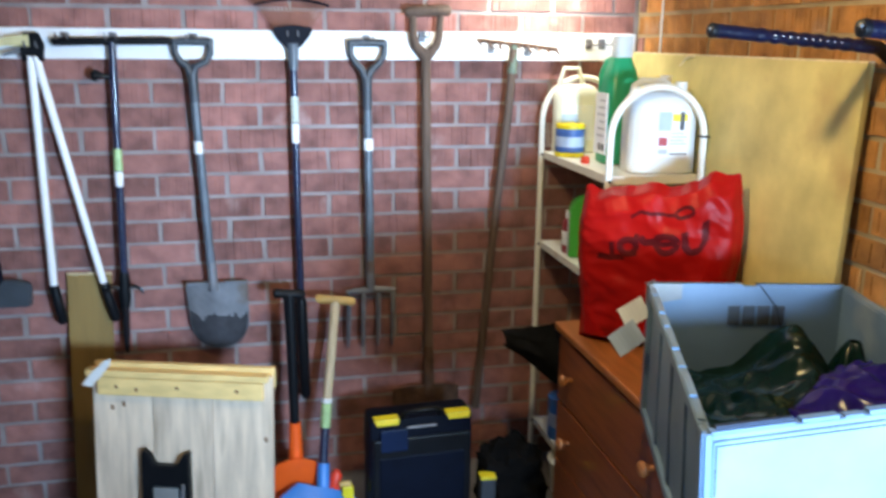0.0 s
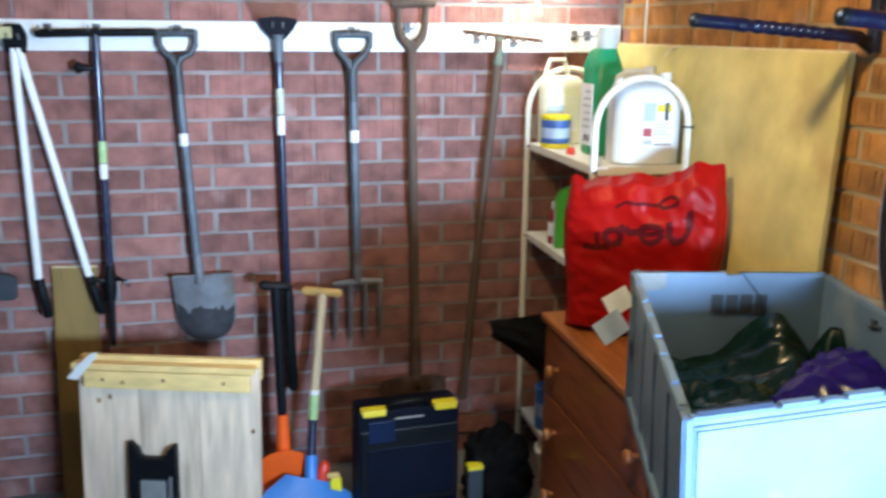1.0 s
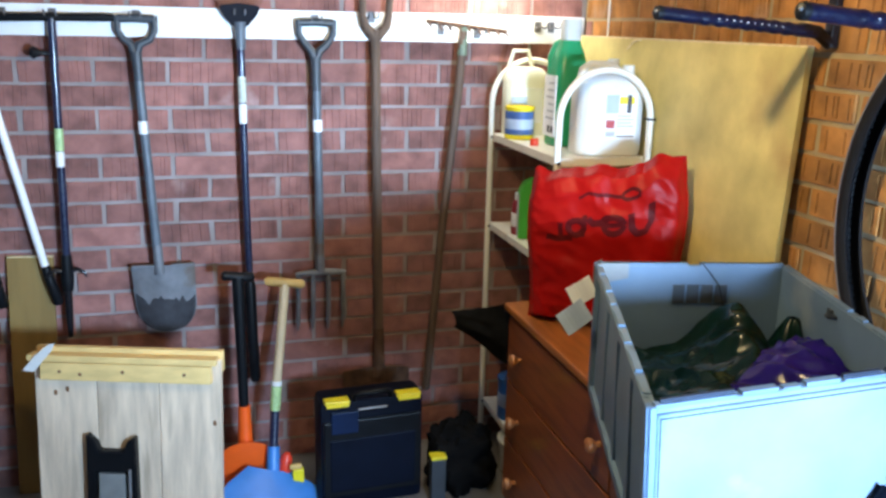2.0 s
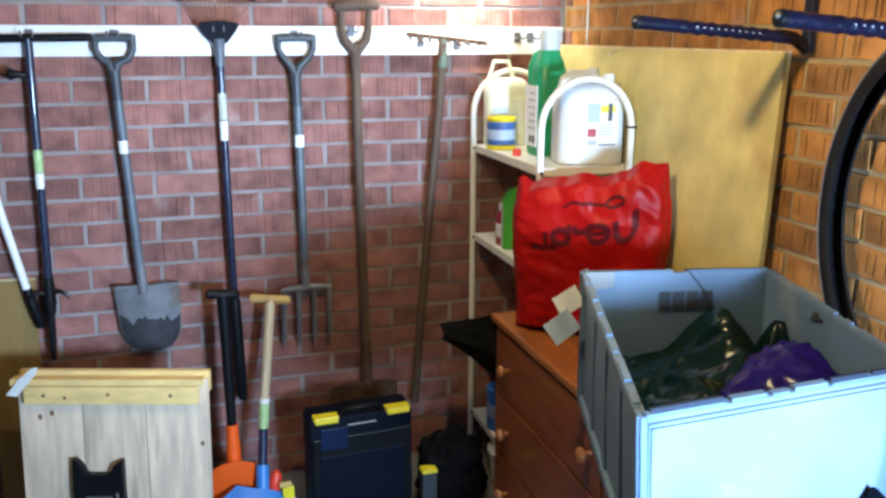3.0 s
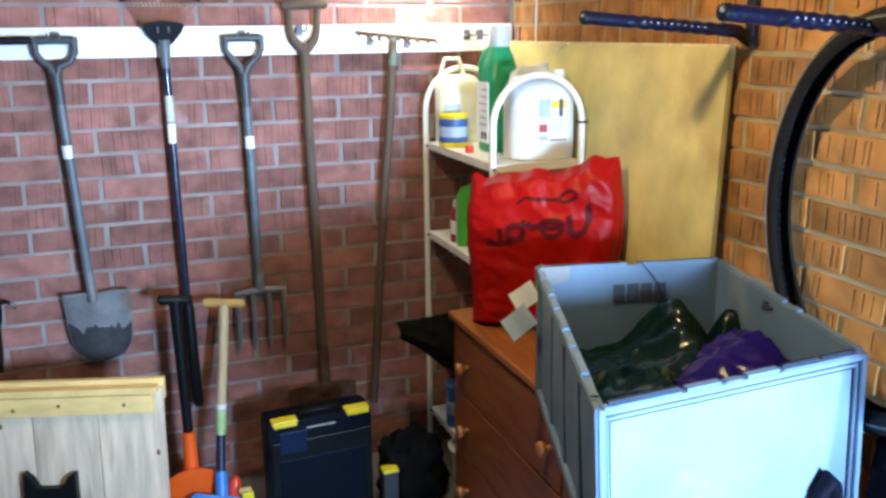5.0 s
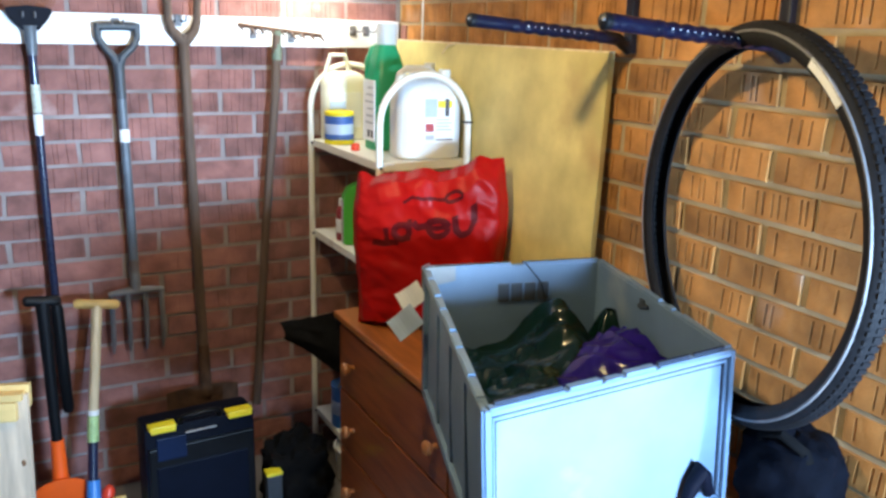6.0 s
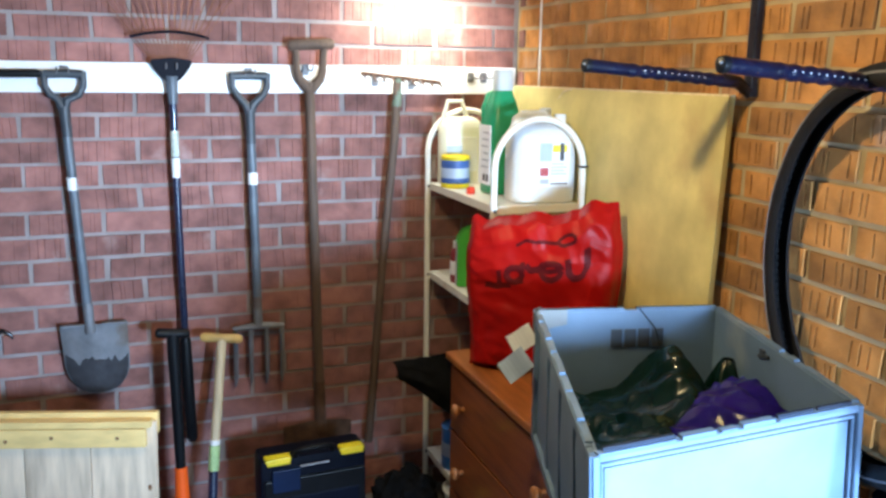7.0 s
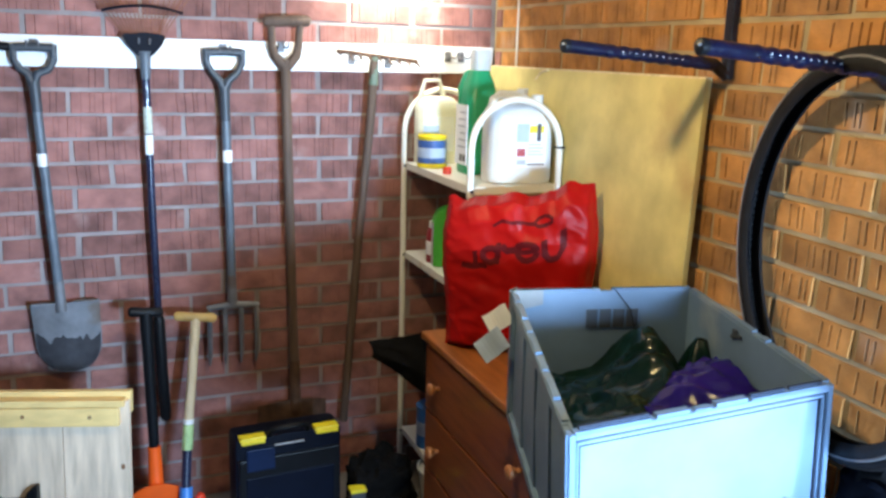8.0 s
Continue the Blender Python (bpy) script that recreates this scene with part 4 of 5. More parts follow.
# digging fork
t = thing("digging_fork", (0.13, YT, 0.47), "four-tined steel digging fork with grey D handle", "fork", "tools on the rail")
d_grip(t, 0.131, 1.517, 1.415, 0.128, 0.112, GREY_GRIP)
rod("socket", [(0.128, YT, 1.41), (0.129, YT, 1.30)], [0.017, 0.0155], GREY_GRIP, t)
sh = rod("shaft", [(0.129, YT, 1.31), (0.131, YT, 0.98), (0.132, YT, 0.68)], 0.0150, GREY_SHAFT, t)
part("sticker", tube([(0.1305, YT, 1.205), (0.1305, YT, 1.165)], 0.0158, 14), PAPER, sh)
rod("ferrule", [(0.131, YT, 0.78), (0.132, YT, 0.675)], [0.0155, 0.0165], STEEL, t)
part("fork_head", tube([(0.046, YT, 0.668), (0.075, YT, 0.671), (0.133, YT, 0.674), (0.190, YT, 0.671), (0.220, YT, 0.667)], [0.009, 0.011, 0.014, 0.011, 0.009], 10), STEEL, t, smooth=True)
for x in (0.054, 0.106, 0.160, 0.212):
    rod("tine", [(x, YT, 0.672), (x - 0.001, YT - 0.010, 0.60), (x - 0.003, YT - 0.010, 0.50), (x - 0.004, YT + 0.004, 0.462)], [0.0085, 0.0085, 0.0075, 0.003], STEEL, t, n=8)
clip(0.131)

# leaf rake, head up
t = thing("leaf_rake", (-0.11, YT, 0.28), "leaf rake hung head up, bronze tines on a black shaft", "rake", "tools on the rail")
sh = rod("shaft", [(-0.110, YT, 1.49), (-0.112, YT, 1.0), (-0.110, YT, 0.62)], 0.0125, BLUE_SHAFT, t)
rod("foam_grip", [(-0.110, YT, 0.66), (-0.110, YT, 0.64), (-0.108, YT, 0.45), (-0.104, YT, 0.30), (-0.104, YT, 0.285)], [0.015, 0.0195, 0.020, 0.019, 0.014], BLACK_PLASTIC, t, "black foam grip")
part("label_band", tube([(-0.1105, YT, 1.345), (-0.111, YT, 1.262)], 0.0129, 14), LABEL_PALE, sh)
part("label_band", tube([(-0.111, YT, 1.258), (-0.1115, YT, 1.195)], 0.0129, 14), PAPER, sh)
rod("socket", [(-0.110, YT, 1.43), (-0.110, YT, 1.50), (-0.110, YT, 1.515)], [0.0150, 0.0185, 0.022], GREY_SHAFT, t)
part("fan_hub", slab([(-0.022, 0), (0.022, 0), (0.052, 0.035), (0.064, 0.058), (0.058, 0.066), (0, 0.072), (-0.058, 0.066), (-0.064, 0.058), (-0.052, 0.035)], 0.016, Matrix.Translation((-0.109, YT - 0.010, 1.500)), 0.003), NAVY, t, "dark blue-black plastic fan hub")
N_TINE = 17
for i in range(N_TINE):
    a = (i / (N_TINE - 1) - 0.5) * 2
    x0, z0 = -0.109 + 0.056 * a, 1.562
    x1, z1 = -0.109 + 0.112 * a, 1.642
    x2, z2 = -0.109 + 0.185 * a, 1.765 - 0.02 * a * a
    rod("tine", [(x0, YT - 0.002, z0), (x1, YT - 0.002, z1), (x2, YT - 0.004, z2), (x2 + 0.004 * a, YT - 0.022, z2 + 0.010), (x2 + 0.004 * a, YT - 0.038, z2 - 0.004)], 0.0021, BRONZE, t, n=6, flat=0.6)
rod("spreader", [(-0.109 + 0.118 * a, YT - 0.004, 1.650 - 0.018 * a * a) for a in np.linspace(-1, 1, 13)], 0.0042, NAVY, t, n=8)
clip(-0.110, 1.54)

# long-shafted weeder with a cross handle
t = thing("weeding_tool", (-0.67, YT, 0.6), "black long-shafted weeding tool with a straight cross handle", "garden tool", "tools on the rail")
rod("cross_handle", [(-0.832, YT, 1.513), (-0.82, YT, 1.514), (-0.66, YT, 1.517), (-0.50, YT, 1.519), (-0.485, YT, 1.519)], [0.011, 0.0135, 0.0125, 0.0125, 0.011], BLACK_PLASTIC, t)
sh = rod("shaft", [(-0.660, YT, 1.515), (-0.672, YT, 1.1), (-0.684, YT, 0.68)], 0.0125, BLUE_SHAFT, t)
part("label_band", tube([(-0.6695, YT, 1.185), (-0.672, YT, 1.115)], 0.0131, 14), LABEL_GREEN, sh)
part("label_band", tube([(-0.672, YT, 1.113), (-0.6735, YT, 1.065)], 0.0131, 14), PAPER, sh)
rod("side_knob", [(-0.665, YT, 1.408), (-0.70, YT - 0.004, 1.412), (-0.718, YT - 0.006, 1.413), (-0.728, YT - 0.006, 1.414)], [0.008, 0.009, 0.020, 0.013], BLACK_PLASTIC, t)
rod("socket", [(-0.682, YT, 0.78), (-0.685, YT, 0.70), (-0.687, YT, 0.66)], [0.015, 0.021, 0.017], BLACK_PLASTIC, t)
rod("spike", [(-0.686, YT, 0.67), (-0.690, YT, 0.56), (-0.692, YT, 0.50)], [0.013, 0.012, 0.008], BLACK_STEEL, t)
for a in (-1, 1):
    rod("foot_bar", [(-0.685, YT, 0.72), (-0.685 + 0.034 * a, YT - 0.01, 0.733), (-0.685 + 0.054 * a, YT - 0.014, 0.722), (-0.685 + 0.060 * a, YT - 0.014, 0.706)], [0.008, 0.007, 0.006, 0.003], BLACK_STEEL, t, n=8)
clip(-0.66)
clip(-0.80)

# old wooden-shafted shovel
t = thing("wooden_shovel", (0.33, YT, 0.0), "old shovel with weathered wooden shaft and D handle", "shovel", "tools on the rail")
rod("grip", [(0.258, YT, 1.616), (0.268, YT, 1.618), (0.334, YT, 1.622), (0.400, YT, 1.624), (0.410, YT, 1.622)], [0.013, 0.019, 0.018, 0.019, 0.013], OLD_WOOD, t)
for s in (-1, 1):
    rod("grip_arm", [(0.330 + s * 0.048, YT, 1.618), (0.329 + s * 0.045, YT, 1.580), (0.328 + s * 0.044, YT, 1.540), (0.328 + s * 0.036, YT, 1.512), (0.328 + s * 0.018, YT, 1.492), (0.328, YT, 1.470)], [0.013, 0.012, 0.013, 0.015, 0.017, 0.017], OLD_WOOD, t)
rod("shaft", [(0.326, YT, 1.50), (0.331, YT, 1.1), (0.338, YT, 0.6), (0.343, YT, 0.27)], [0.0165, 0.0165, 0.017, 0.0175], OLD_WOOD, t)
rod("strap", [(0.341, YT, 0.45), (0.343, YT, 0.26)], [0.019, 0.021], RUST, t)
part("blade", sheet(lambda u, v: Vector((0.335 + (2 * u - 1) * 0.125 * (1 - 0.35 * max(v - 0.6, 0)), YT - 0.005 + 0.02 * (2 * u - 1) ** 2, 0.300 - 0.33 * v - 0.02 * (2 * u - 1) ** 2)), 13, 9, 0.003), RUST, t, "dark rusted blade", smooth=True)
clip(0.318, 1.54)

# iron garden rake hung by its head
t = thing("garden_rake", (0.58, YT, 0.19), "iron garden rake hung by its head, worn green-brown shaft", "rake", "tools on the rail")
rod("shaft", [(0.632, YT, 1.500), (0.62, YT, 1.3), (0.575, YT, 0.85), (0.522, YT, 0.19)], [0.0150, 0.0150, 0.0145, 0.0145], OLD_WOOD, t)
rod("socket", [(0.634, YT, 1.515), (0.629, YT, 1.42)], [0.013, 0.0175], GREEN_PAINT, t)
rod("head_bar", [(0.502, YT - 0.004, 1.531), (0.64, YT - 0.004, 1.517), (0.788, YT - 0.004, 1.501)], 0.0075, RUST, t)
for i in range(9):
    k = i / 8
    x, z = 0.508 + 0.274 * k, 1.529 - 0.027 * k
    rod("tooth", [(x, YT - 0.004, z), (x, YT - 0.022, z - 0.008), (x, YT - 0.040, z - 0.014), (x, YT - 0.055, z - 0.026)], [0.0045, 0.0045, 0.0035, 0.0015], RUST, t, n=6)
clip(0.560, 1.505)
clip(0.69, 1.495)
# twin hooks left empty
for x in (0.915, 0.965):
    clip(x, 1.520)
# loppers with white arms
t = thing("loppers", (-0.85, YT, 0.62), "loppers with white tubular arms and black grips", "loppers", "tools on the rail")
for (x0, z0), (x1, z1), (x2, z2) in (((-0.897, 1.47), (-0.900, 0.74), (-0.882, 0.62)), ((-0.882, 1.47), (-0.747, 0.74), (-0.718, 0.62))):
    rod("arm", [(x0, YT, z0), ((x0 + x1) / 2, YT, (z0 + z1) / 2), (x1, YT, z1)], 0.0125, WHITE_TUBE, t)
    rod("hand_grip", [(x1, YT, z1 + 0.006), (x1 + (x2 - x1) * 0.3, YT, z1 - 0.04), (x2, YT, z2), (x2 + 0.001, YT, z2 - 0.006)], [0.0145, 0.0155, 0.0165, 0.012], BLACK_PLASTIC, t)
part("pivot", slab([(-0.03, -0.05), (0.03, -0.05), (0.036, 0.0), (0.022, 0.036), (-0.022, 0.036), (-0.036, 0.0)], 0.018, Matrix.Translation((-0.890, YT - 0.010, 1.505)), 0.003), BLACK_PLASTIC, t)
part("cutting_blade", slab([(0.012, -0.018), (0.012, 0.016), (-0.040, 0.012), (-0.092, -0.004), (-0.128, -0.020), (-0.124, -0.032), (-0.060, -0.018)], 0.005, Matrix.Translation((-0.905, YT - 0.018, 1.518)), 0.001), PALE_BLADE, t, "cream coated cutting blade")
part("hook_blade", slab([(0.0, -0.02), (0.006, -0.004), (-0.030, -0.018), (-0.070, -0.030), (-0.074, -0.042), (-0.030, -0.036)], 0.006, Matrix.Translation((-0.900, YT - 0.008, 1.512)), 0.001), STEEL, t)
clip(-0.89, 1.50)

# push hoe at the far end
t = thing("garden_hoe", (-1.08, YT, 0.68), "garden hoe with brown wooden shaft and wide grey blade", "hoe", "tools on the rail")
rod("shaft", [(-1.092, YT, 1.56), (-1.084, YT, 1.28), (-1.070, YT, 0.84)], 0.0140, GRIP_WOOD, t)
rod("socket", [(-1.071, YT, 0.86), (-1.068, YT, 0.76)], [0.0165, 0.021], NAVY, t)
part("hoe_blade", slab([(-0.115, -0.045), (0.105, -0.045), (0.112, 0.030), (0.06, 0.045), (-0.06, 0.045), (-0.120, 0.030)], 0.030, Matrix.Translation((-1.076, YT - 0.015, 0.725)), 0.006), GREY_GRIP, t)
clip(-1.09)

# ---- leaning on or standing by the back wall ----
t = thing("plywood_strip", (-0.83, -0.06, FLOOR), "narrow brown plywood strip leaning on the brick wall", "board")
m = Matrix.Translation((-0.827, -0.060, FLOOR)) @ Matrix.Rotation(radians(-3.4), 4, "X") @ Matrix.Rotation(radians(2.2), 4, "Y")
part("strip", box((-0.070, -0.008, 0), (0.068, 0.008, 0.818), 0.0015, m), PLANK, t)
part("sawn_edge", box((-0.070, -0.0085, 0.8185), (0.068, 0.0085, 0.823), 0.001, m), CHIP_EDGE, t, "pale sawn top edge")

t = thing("plastic_board", (-1.33, -0.33, FLOOR), "slate-blue plastic board leaning beside the brick wall", "board")
m = Matrix.Translation((-1.33, -0.37, FLOOR)) @ Matrix.Rotation(radians(-4), 4, "X")
part("sheet", box((-0.262, -0.010, 0), (0.262, 0.010, 0.98), 0.004, m), SLATE, t)
part("edge_strip", box((0.2625, -0.014, 0), (0.270, 0.014, 0.98), 0.002, m), SLATE, t, "raised edge strip")

# pine panel with battens, set down in front of the wall
PM = Matrix.Translation((-0.502, -0.485, FLOOR)) @ Matrix.Rotation(radians(-17), 4, "Z") @ Matrix.Rotation(radians(-6), 4, "X")
t = thing("pine_panel", (-0.495, -0.485, FLOOR), "pale pine plank panel with yellow top battens and a black clamp", "panel")
for i in range(3):
    x0 = -0.276 + 0.184 * i
    part("plank", box((x0 + 0.0012, -0.010, 0.02), (x0 + 0.1828, 0.010, 0.612 + 0.0015 * (i % 2)), 0.0025, PM), PINE, t)
part("batten", box((-0.248, -0.034, 0.545), (0.252, -0.0105, 0.598), 0.003, PM), BATTEN, t)
part("batten", box((-0.286, -0.032, 0.5995), (0.266, 0.012, 0.619), 0.003, PM), BATTEN, t)
part("batten", box((-0.278, 0.0125, 0.57), (0.275, 0.036, 0.634), 0.003, PM), BATTEN, t)
for x, z in ((-0.19, 0.572), (-0.005, 0.575), (0.175, 0.572), (-0.13, 0.565)):
    bm = lathe((0, 0, 0), ((0.0055, 0), (0.005, 0.0012)), 12)
    bm.transform(PM @ Matrix.Translation((x, -0.0342, z)) @ Matrix.Rotation(radians(90), 4, "X"))
    part("knot", bm, KNOT, t)
for x, z in ((-0.215, 0.500), (-0.180, 0.512), (0.255, 0.42), (-0.12, 0.30)):
    bm = lathe((0, 0, 0), ((0.006, 0), (0.005, 0.001)), 12, sy=1.5)
    bm.transform(PM @ Matrix.Translation((x, -0.0102, z)) @ Matrix.Rotation(radians(90), 4, "X"))
    part("knot", bm, KNOT, t)
clampm = PM @ Matrix.Translation((-0.045, -0.012, 0.305))
cl = part("clamp_frame", slab([(-0.075, -0.13), (-0.052, -0.13), (-0.045, -0.035), (0.045, -0.035), (0.052, -0.13), (0.075, -0.13), (0.072, 0.075), (0.048, 0.060), (0.035, 0.030), (-0.035, 0.030), (-0.048, 0.060), (-0.072, 0.080)], -0.032, clampm, 0.004), BLACK_PLASTIC, t, "black plastic clamp")
part("clamp_plate", box((-0.040, -0.028, -0.14), (0.040, -0.004, -0.040), 0.004, clampm), TAPE, cl, "pale metal plate")
part("clamp_screw", tube([clampm @ Vector((0.058, -0.04, -0.02)), clampm @ Vector((0.060, -0.045, -0.2))], 0.005, 10), STEEL, cl, smooth=True)
part("white_tag", slab([(-0.050, -0.028), (-0.018, -0.032), (0.040, 0.036), (0.046, 0.056), (0.026, 0.050), (-0.012, 0.018)], 0.003, PM @ Matrix.Translation((-0.245, -0.040, 0.602)), 0.001), WHITE_POLY, t, "white plastic tie")

# orange snow shovel with T grip
t = thing("snow_shovel", (-0.15, -0.2, FLOOR), "orange plastic snow shovel with black shaft and T grip", "shovel")
rod("t_grip", [(-0.206, -0.175, 0.716), (-0.198, -0.176, 0.716), (-0.154, -0.178, 0.712), (-0.110, -0.176, 0.708), (-0.102, -0.175, 0.708)], [0.010, 0.0165, 0.0155, 0.0165, 0.010], BLACK_PLASTIC, t)
rod("shaft", [(-0.154, -0.178, 0.71), (-0.153, -0.19, 0.50), (-0.152, -0.205, 0.22)], [0.021, 0.0185, 0.0165], BLACK_PLASTIC, t)
rod("socket", [(-0.152, -0.2045, 0.265), (-0.152, -0.207, 0.15), (-0.152, -0.215, 0.09)], [0.0205, 0.024, 0.03], ORANGE, t, "orange moulded socket")


def scoop(u, v):
    a = 2 * u - 1
    w = 0.118 * (1 - 0.22 * max(0.35 - v, 0) / 0.35)
    return Vector((-0.152 + a * w, -0.222 - 0.030 * (1 - a * a) * (1 - 0.4 * v) + 0.01 * v, 0.150 - 0.198 * v - 0.05 * abs(a) ** 2.2 * (1 - v)))


part("blade", sheet(scoop, 19, 11, 0.004), ORANGE, t, smooth=True)

# wooden T-handled tool with a blue scoop
t = thing("scoop_shovel", (-0.05, -0.25, FLOOR), "blue plastic scoop shovel with pale wooden T handle", "shovel")
rod("t_grip", [(-0.064, -0.118, 0.672), (-0.055, -0.12, 0.672), (0.002, -0.122, 0.664), (0.060, -0.12, 0.655), (0.068, -0.119, 0.654)], [0.010, 0.0155, 0.0150, 0.0155, 0.010], GRIP_WOOD, t)
rod("shaft", [(0.002, -0.122, 0.660), (-0.020, -0.16, 0.48), (-0.042, -0.195, 0.32)], [0.016, 0.0155, 0.0150], PALE_ASH, t)
sl = rod("sleeve", [(-0.041, -0.193, 0.325), (-0.053, -0.22, 0.215), (-0.063, -0.25, 0.12)], [0.0160, 0.0155, 0.0155], BLUE_SHAFT, t)
part("label_band", tube([(-0.0415, -0.194, 0.320), (-0.050, -0.2135, 0.240)], 0.0172, 14), LABEL_GREEN, sl)
part("label_band", tube([(-0.0395, -0.191, 0.338), (-0.041, -0.1938, 0.322)], 0.0172, 14), PAPER, sl)
rod("socket", [(-0.062, -0.248, 0.125), (-0.068, -0.275, 0.04), (-0.070, -0.30, 0.0)], [0.021, 0.023, 0.024], SKY_BLUE, t)
part("scoop_blade", sheet(lambda u, v: Vector((-0.075 + (2 * u - 1) * (0.075 + 0.085 * min(2.2 * v, 1)), -0.275 - 0.10 * v - 0.02 * (1 - (2 * u - 1) ** 2), 0.062 - 0.095 * v - 0.022 * (2 * u - 1) - 0.008 * (2 * u - 1) ** 2)), 15, 9, 0.004), SKY_BLUE, t, smooth=True)
ob = part("red_trowel", tube([(-0.030, -0.27, FLOOR), (-0.028, -0.268, 0.05), (-0.020, -0.262, 0.085), (-0.016, -0.262, 0.10)], [0.018, 0.022, 0.020, 0.010], 12), RED_CAP, smooth=True)
tagged(ob, "red plastic handled trowel standing beside the blue scoop", "trowel")

# tool case
bx = thing("tool_case", (0.25, -0.32, FLOOR), "black plastic tool case with yellow latches standing upright", "tool case")
TM = Matrix.Translation((0.252, -0.395, FLOOR)) @ Matrix.Rotation(radians(3), 4, "Z") @ Matrix.Diagonal((1, 1, 0.955, 1))
part("case_body", box((-0.175, 0, 0), (0.175, 0.120, 0.405), 0.022, TM), NAVY, bx, smooth=True)
part("front_rib", box((-0.165, -0.010, 0.05), (0.165, 0.004, 0.335), 0.006, TM), BLACK_PLASTIC, bx)
part("front_panel", box((-0.140, -0.0125, 0.290), (-0.050, 0.0, 0.370), 0.004, TM), BOX_BLUE, bx, "blue plastic panel")
part("front_panel", box((-0.145, -0.0135, 0.07), (0.145, -0.004, 0.27), 0.006, TM), NAVY, bx)
for x in (-0.118, 0.122):
    la = part("latch", box((x - 0.041, -0.010, 0.398), (x + 0.041, 0.030, 0.4105), 0.004, TM), YELLOW, bx, "yellow latch")
    part("latch_lip", box((x - 0.037, -0.0145, 0.390), (x + 0.037, -0.006, 0.400), 0.002, TM), YELLOW, la)
rod("carry_handle", [TM @ Vector(p) for p in ((-0.062, 0.012, 0.40), (-0.058, -0.004, 0.425), (-0.045, -0.008, 0.432), (0.045, -0.008, 0.432), (0.058, -0.004, 0.425), (0.062, 0.012, 0.40))], [0.008, 0.0085, 0.0095, 0.0095, 0.0085, 0.008], BLACK_PLASTIC, bx)
part("edge_trim", box((-0.050, -0.0125, 0.372), (0.045, -0.008, 0.3765), 0.001, TM), GREY_PRINT, bx)

ob = part("black_sack", lump((0.575, -0.34, FLOOR), (0.115, 0.10, 0.235), 6.1, 0.3, 30), BLACK_CLOTH, smooth=True)
tagged(ob, "black bin sack slumped between the tool case and rack", "sack")
t = thing("small_box", (0.47, -0.43, FLOOR), "small grey box with a yellow lid", "box")
part("box_body", box((0.445, -0.44, FLOOR), (0.495, -0.40, 0.105), 0.004), GREY_GRIP, t)
part("box_lid", box((0.443, -0.442, 0.106), (0.497, -0.398, 0.118), 0.004), YELLOW, t)
t = thing("spring_clamp", (0.02, -0.30, FLOOR), "small yellow spring clamp on the floor", "clamp")
part("jaw", box((-0.005, -0.312, FLOOR), (0.033, -0.29, 0.060), 0.004), YELLOW, t)
part("grip_tab", box((-0.014, -0.308, 0.0605), (0.026, -0.296, 0.078), 0.003), GRIP_WOOD, t)

# ---- bricks ----
def brick_mesh(w, grooves, depth=0.006, seed=0, h=0.0305, slit=False):
    """A brick of width w, face towards -y, its face combed with upright grooves or, with slit, cut with short slots."""
    rnd = random.Random(seed)
    back = 0.012
    xs = sorted(rnd.uniform(-w / 2 + 0.014, w / 2 - 0.014) for _ in range(grooves))
    prof = [(-w / 2, back, 0), (-w / 2, 0.002, 0), (-w / 2 + 0.002, 0.0, 0)]
    last = -w / 2
    for x in xs:
        if x - last < 0.012:
            continue
        g, d = (rnd.uniform(0.0020, 0.0028) if slit else rnd.uniform(0.0014, 0.0024)), depth * rnd.uniform(0.6, 1.1)
        prof += [(x - g, 0.0, 0), (x - g * 0.4, 0.0, d), (x + g * 0.4, 0.0, d), (x + g, 0.0, 0)] if slit else [(x - g, 0.0, 0), (x, 0.0, d), (x + g, 0.0, 0)]
        last = x
    prof += [(w / 2 - 0.002, 0.0, 0), (w / 2, 0.002, 0), (w / 2, back, 0)]
    bm = bmesh.new()
    lean = rnd.uniform(-0.002, 0.002)
    levels = [(-1.0, 1), (1.0, 1)] if not slit else [(-1.0, 0), (-0.80, 0), (-0.72, 1), (0.72, 1), (0.80, 0), (1.0, 0)]
    rows = []
    for k, deep in levels:
        rows.append([bm.verts.new((x + (lean * k if 0 < i < len(prof) - 1 else 0), y + d * deep, k * h + (rnd.uniform(-0.0012, 0.0012) if abs(k) == 1 else 0))) for i, (x, y, d) in enumerate(prof)])
    for lo, hi in zip(rows, rows[1:]):
        for i in range(len(prof) - 1):
            bm.faces.new((lo[i], lo[i + 1], hi[i + 1], hi[i]))
    bm.faces.new(rows[-1])
    bm.faces.new(rows[0][::-1])
    return bm


def brick_set(width, counts, depth, material, h, slit=False):
    out = []
    for k, c in enumerate(counts):
        bm = brick_mesh(width, c, depth, seed=int(width * 1000) * 10 + k, h=h, slit=slit)
        me = bpy.data.meshes.new("brick")
        bm.to_mesh(me)
        bm.free()
        me.materials.append(material)
        out.append(me)
    return out


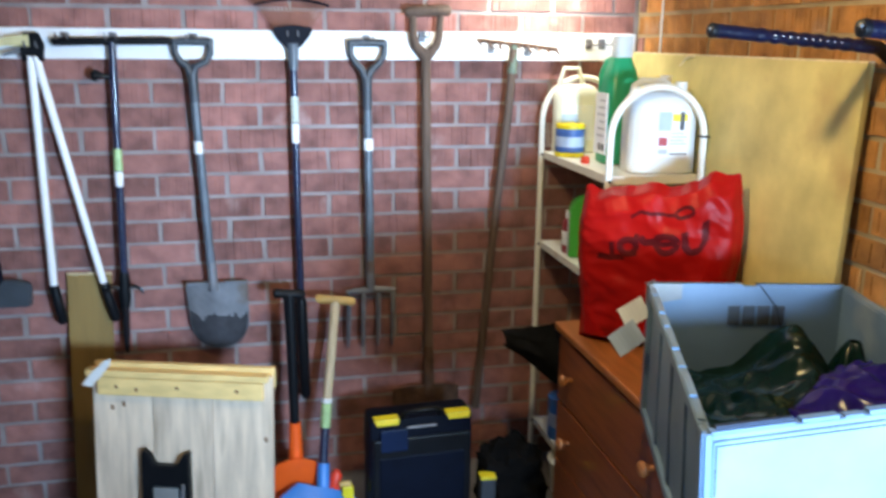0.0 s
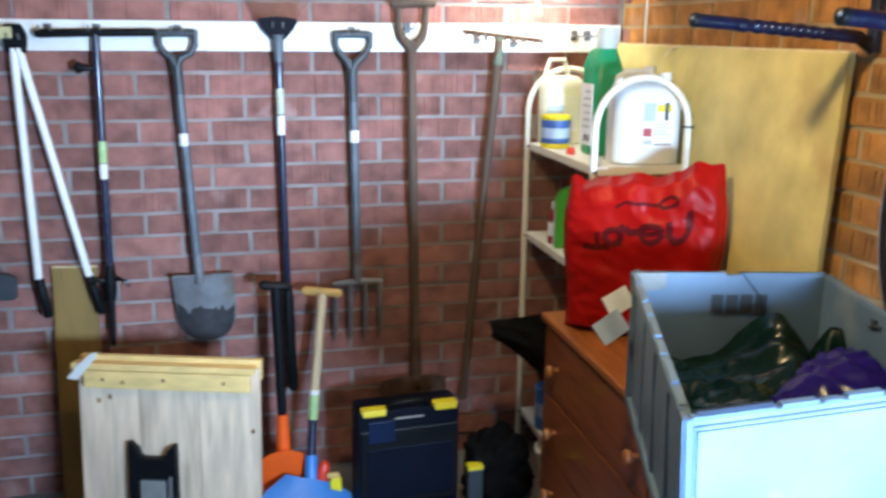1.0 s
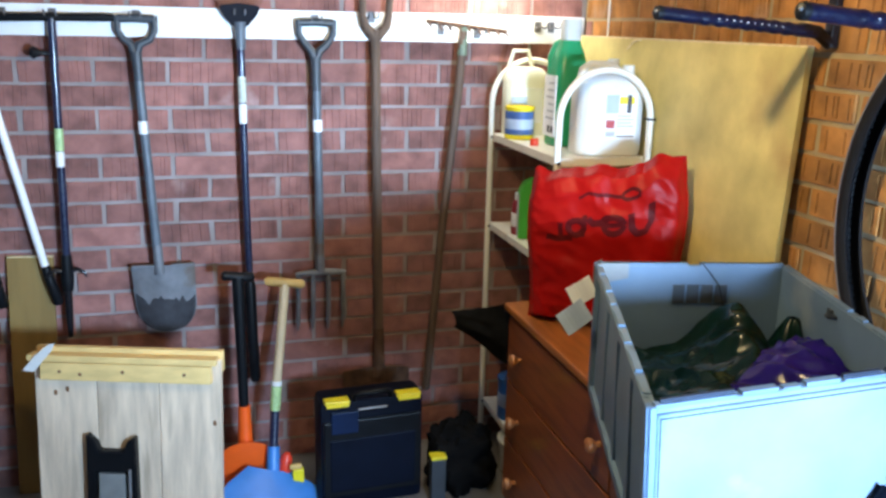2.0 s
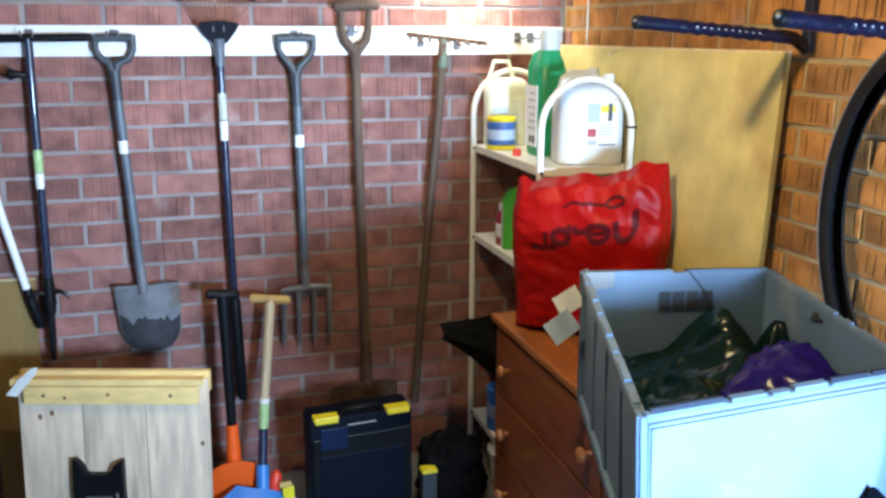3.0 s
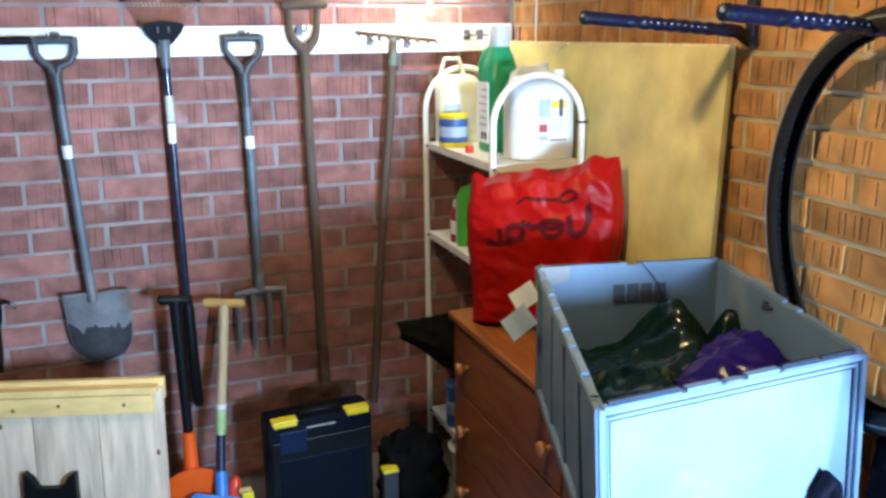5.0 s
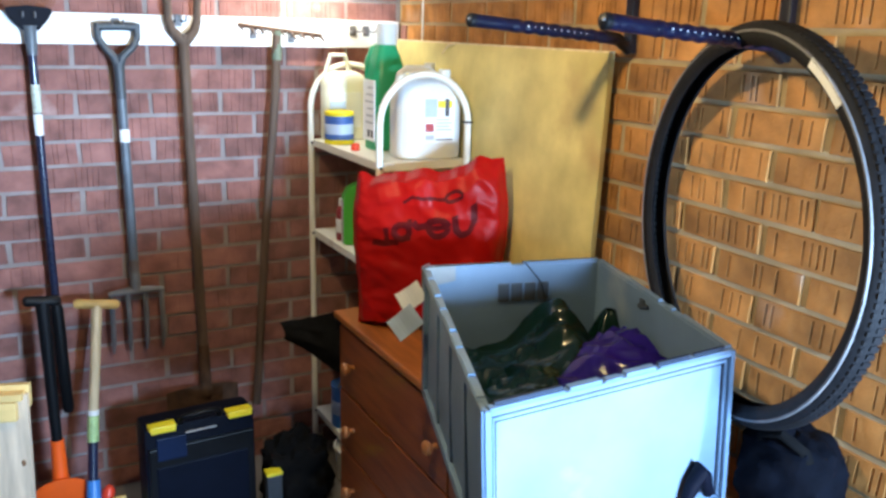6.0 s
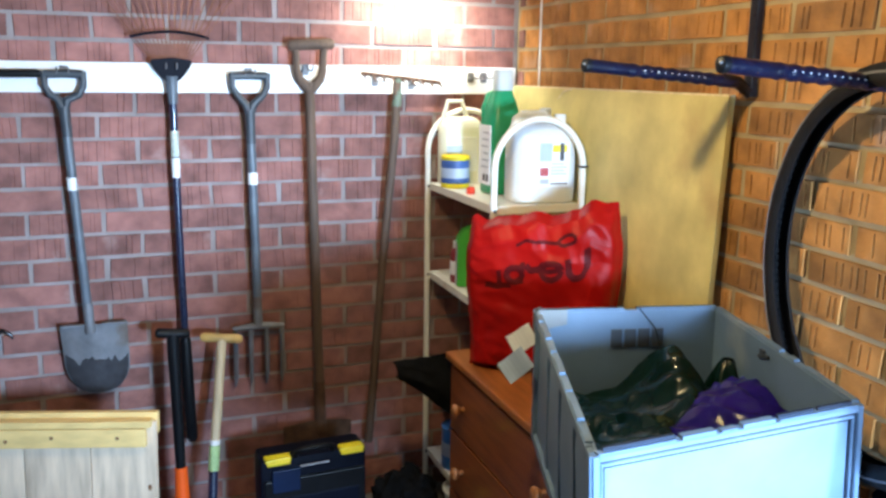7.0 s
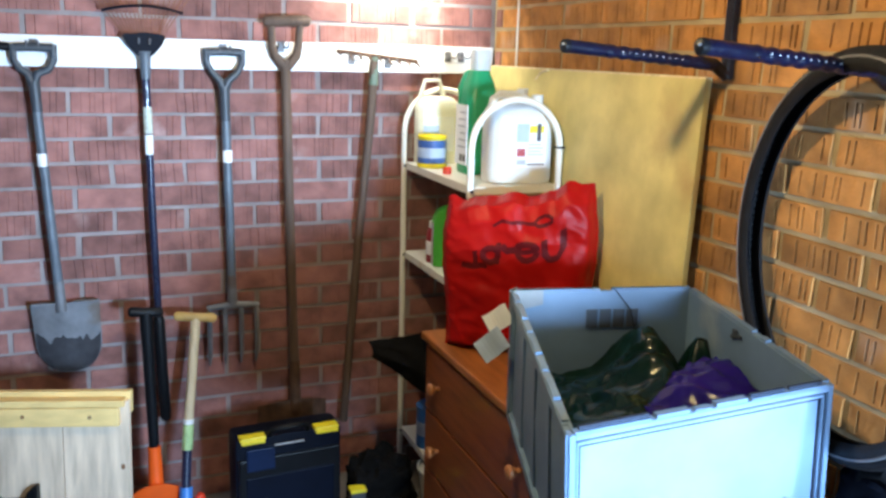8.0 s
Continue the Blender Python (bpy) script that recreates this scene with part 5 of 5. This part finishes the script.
def lay_wall(parent, m, s0, s1, rows, joint, z_top, pitch, near, pick):
    """Lay courses; joint(row) gives the offset of the upright joints; near(s, z) picks the bricks that are objects of their own, pick(row, rnd) their mesh."""
    rnd = random.Random(11)
    rest = bmesh.new()
    for r in rows:
        z = z_top - pitch * (r + 0.5)
        if z - 0.03 < FLOOR or z + 0.03 > CEIL:
            continue
        k0 = math.floor((s0 - joint(r)) / 0.225)
        while joint(r) + 0.225 * k0 < s1:
            a, b = joint(r) + 0.225 * k0, joint(r) + 0.225 * (k0 + 1)
            k0 += 1
            a, b = max(a, s0), min(b, s1)
            if b - a < 0.03:
                continue
            whole = b - a > 0.22
            c, w = (a + b) / 2, b - a - 0.014
            place = m @ Matrix.Translation((c + rnd.uniform(-0.003, 0.003), rnd.uniform(-0.002, 0.002), z + rnd.uniform(-0.0015, 0.0015))) @ Matrix.Rotation(radians(rnd.uniform(-0.35, 0.35)), 4, "Y")
            if near(c, z):
                ob = new("brick", pick(r, rnd))
                ob.parent = parent
                ob.matrix_basis = place @ Matrix.Diagonal((1 if whole else w / 0.210, 1, 1, 1))
            else:
                one = brick_mesh(w, 0, h=pitch / 2 - 0.007)
                one.transform(place)
                merge(rest, one)
    if rest.verts:
        tagged(part("brickwork", rest, BRICK_REST, parent), kind="stuff")
    else:
        rest.free()


BACK_PITCH, SIDE_PITCH = 0.0763, 0.0722
COMBED = brick_set(0.210, (9, 11, 13, 8, 12, 10, 6, 12), 0.0030, BRICK, BACK_PITCH / 2 - 0.0065)
PLAIN = brick_set(0.210, (0, 0, 2, 1), 0.0025, BRICK, BACK_PITCH / 2 - 0.0065)
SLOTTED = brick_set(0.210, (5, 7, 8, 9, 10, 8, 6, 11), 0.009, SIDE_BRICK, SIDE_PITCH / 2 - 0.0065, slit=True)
lay_wall(wall_back, Matrix.Identity(4), XL, XC - 0.004, range(-13, 21), lambda r: 0.0 if r % 2 else 0.1125, 1.393, BACK_PITCH, lambda s, z: s > -1.45 and z < 1.80,
         lambda r, rnd: rnd.choice(COMBED if rnd.random() < (0.9 if r < 7 else 0.3 if r < 10 else 0.08) else PLAIN))
TURN_IN = SIDE @ Matrix.Rotation(radians(-90), 4, "Z")
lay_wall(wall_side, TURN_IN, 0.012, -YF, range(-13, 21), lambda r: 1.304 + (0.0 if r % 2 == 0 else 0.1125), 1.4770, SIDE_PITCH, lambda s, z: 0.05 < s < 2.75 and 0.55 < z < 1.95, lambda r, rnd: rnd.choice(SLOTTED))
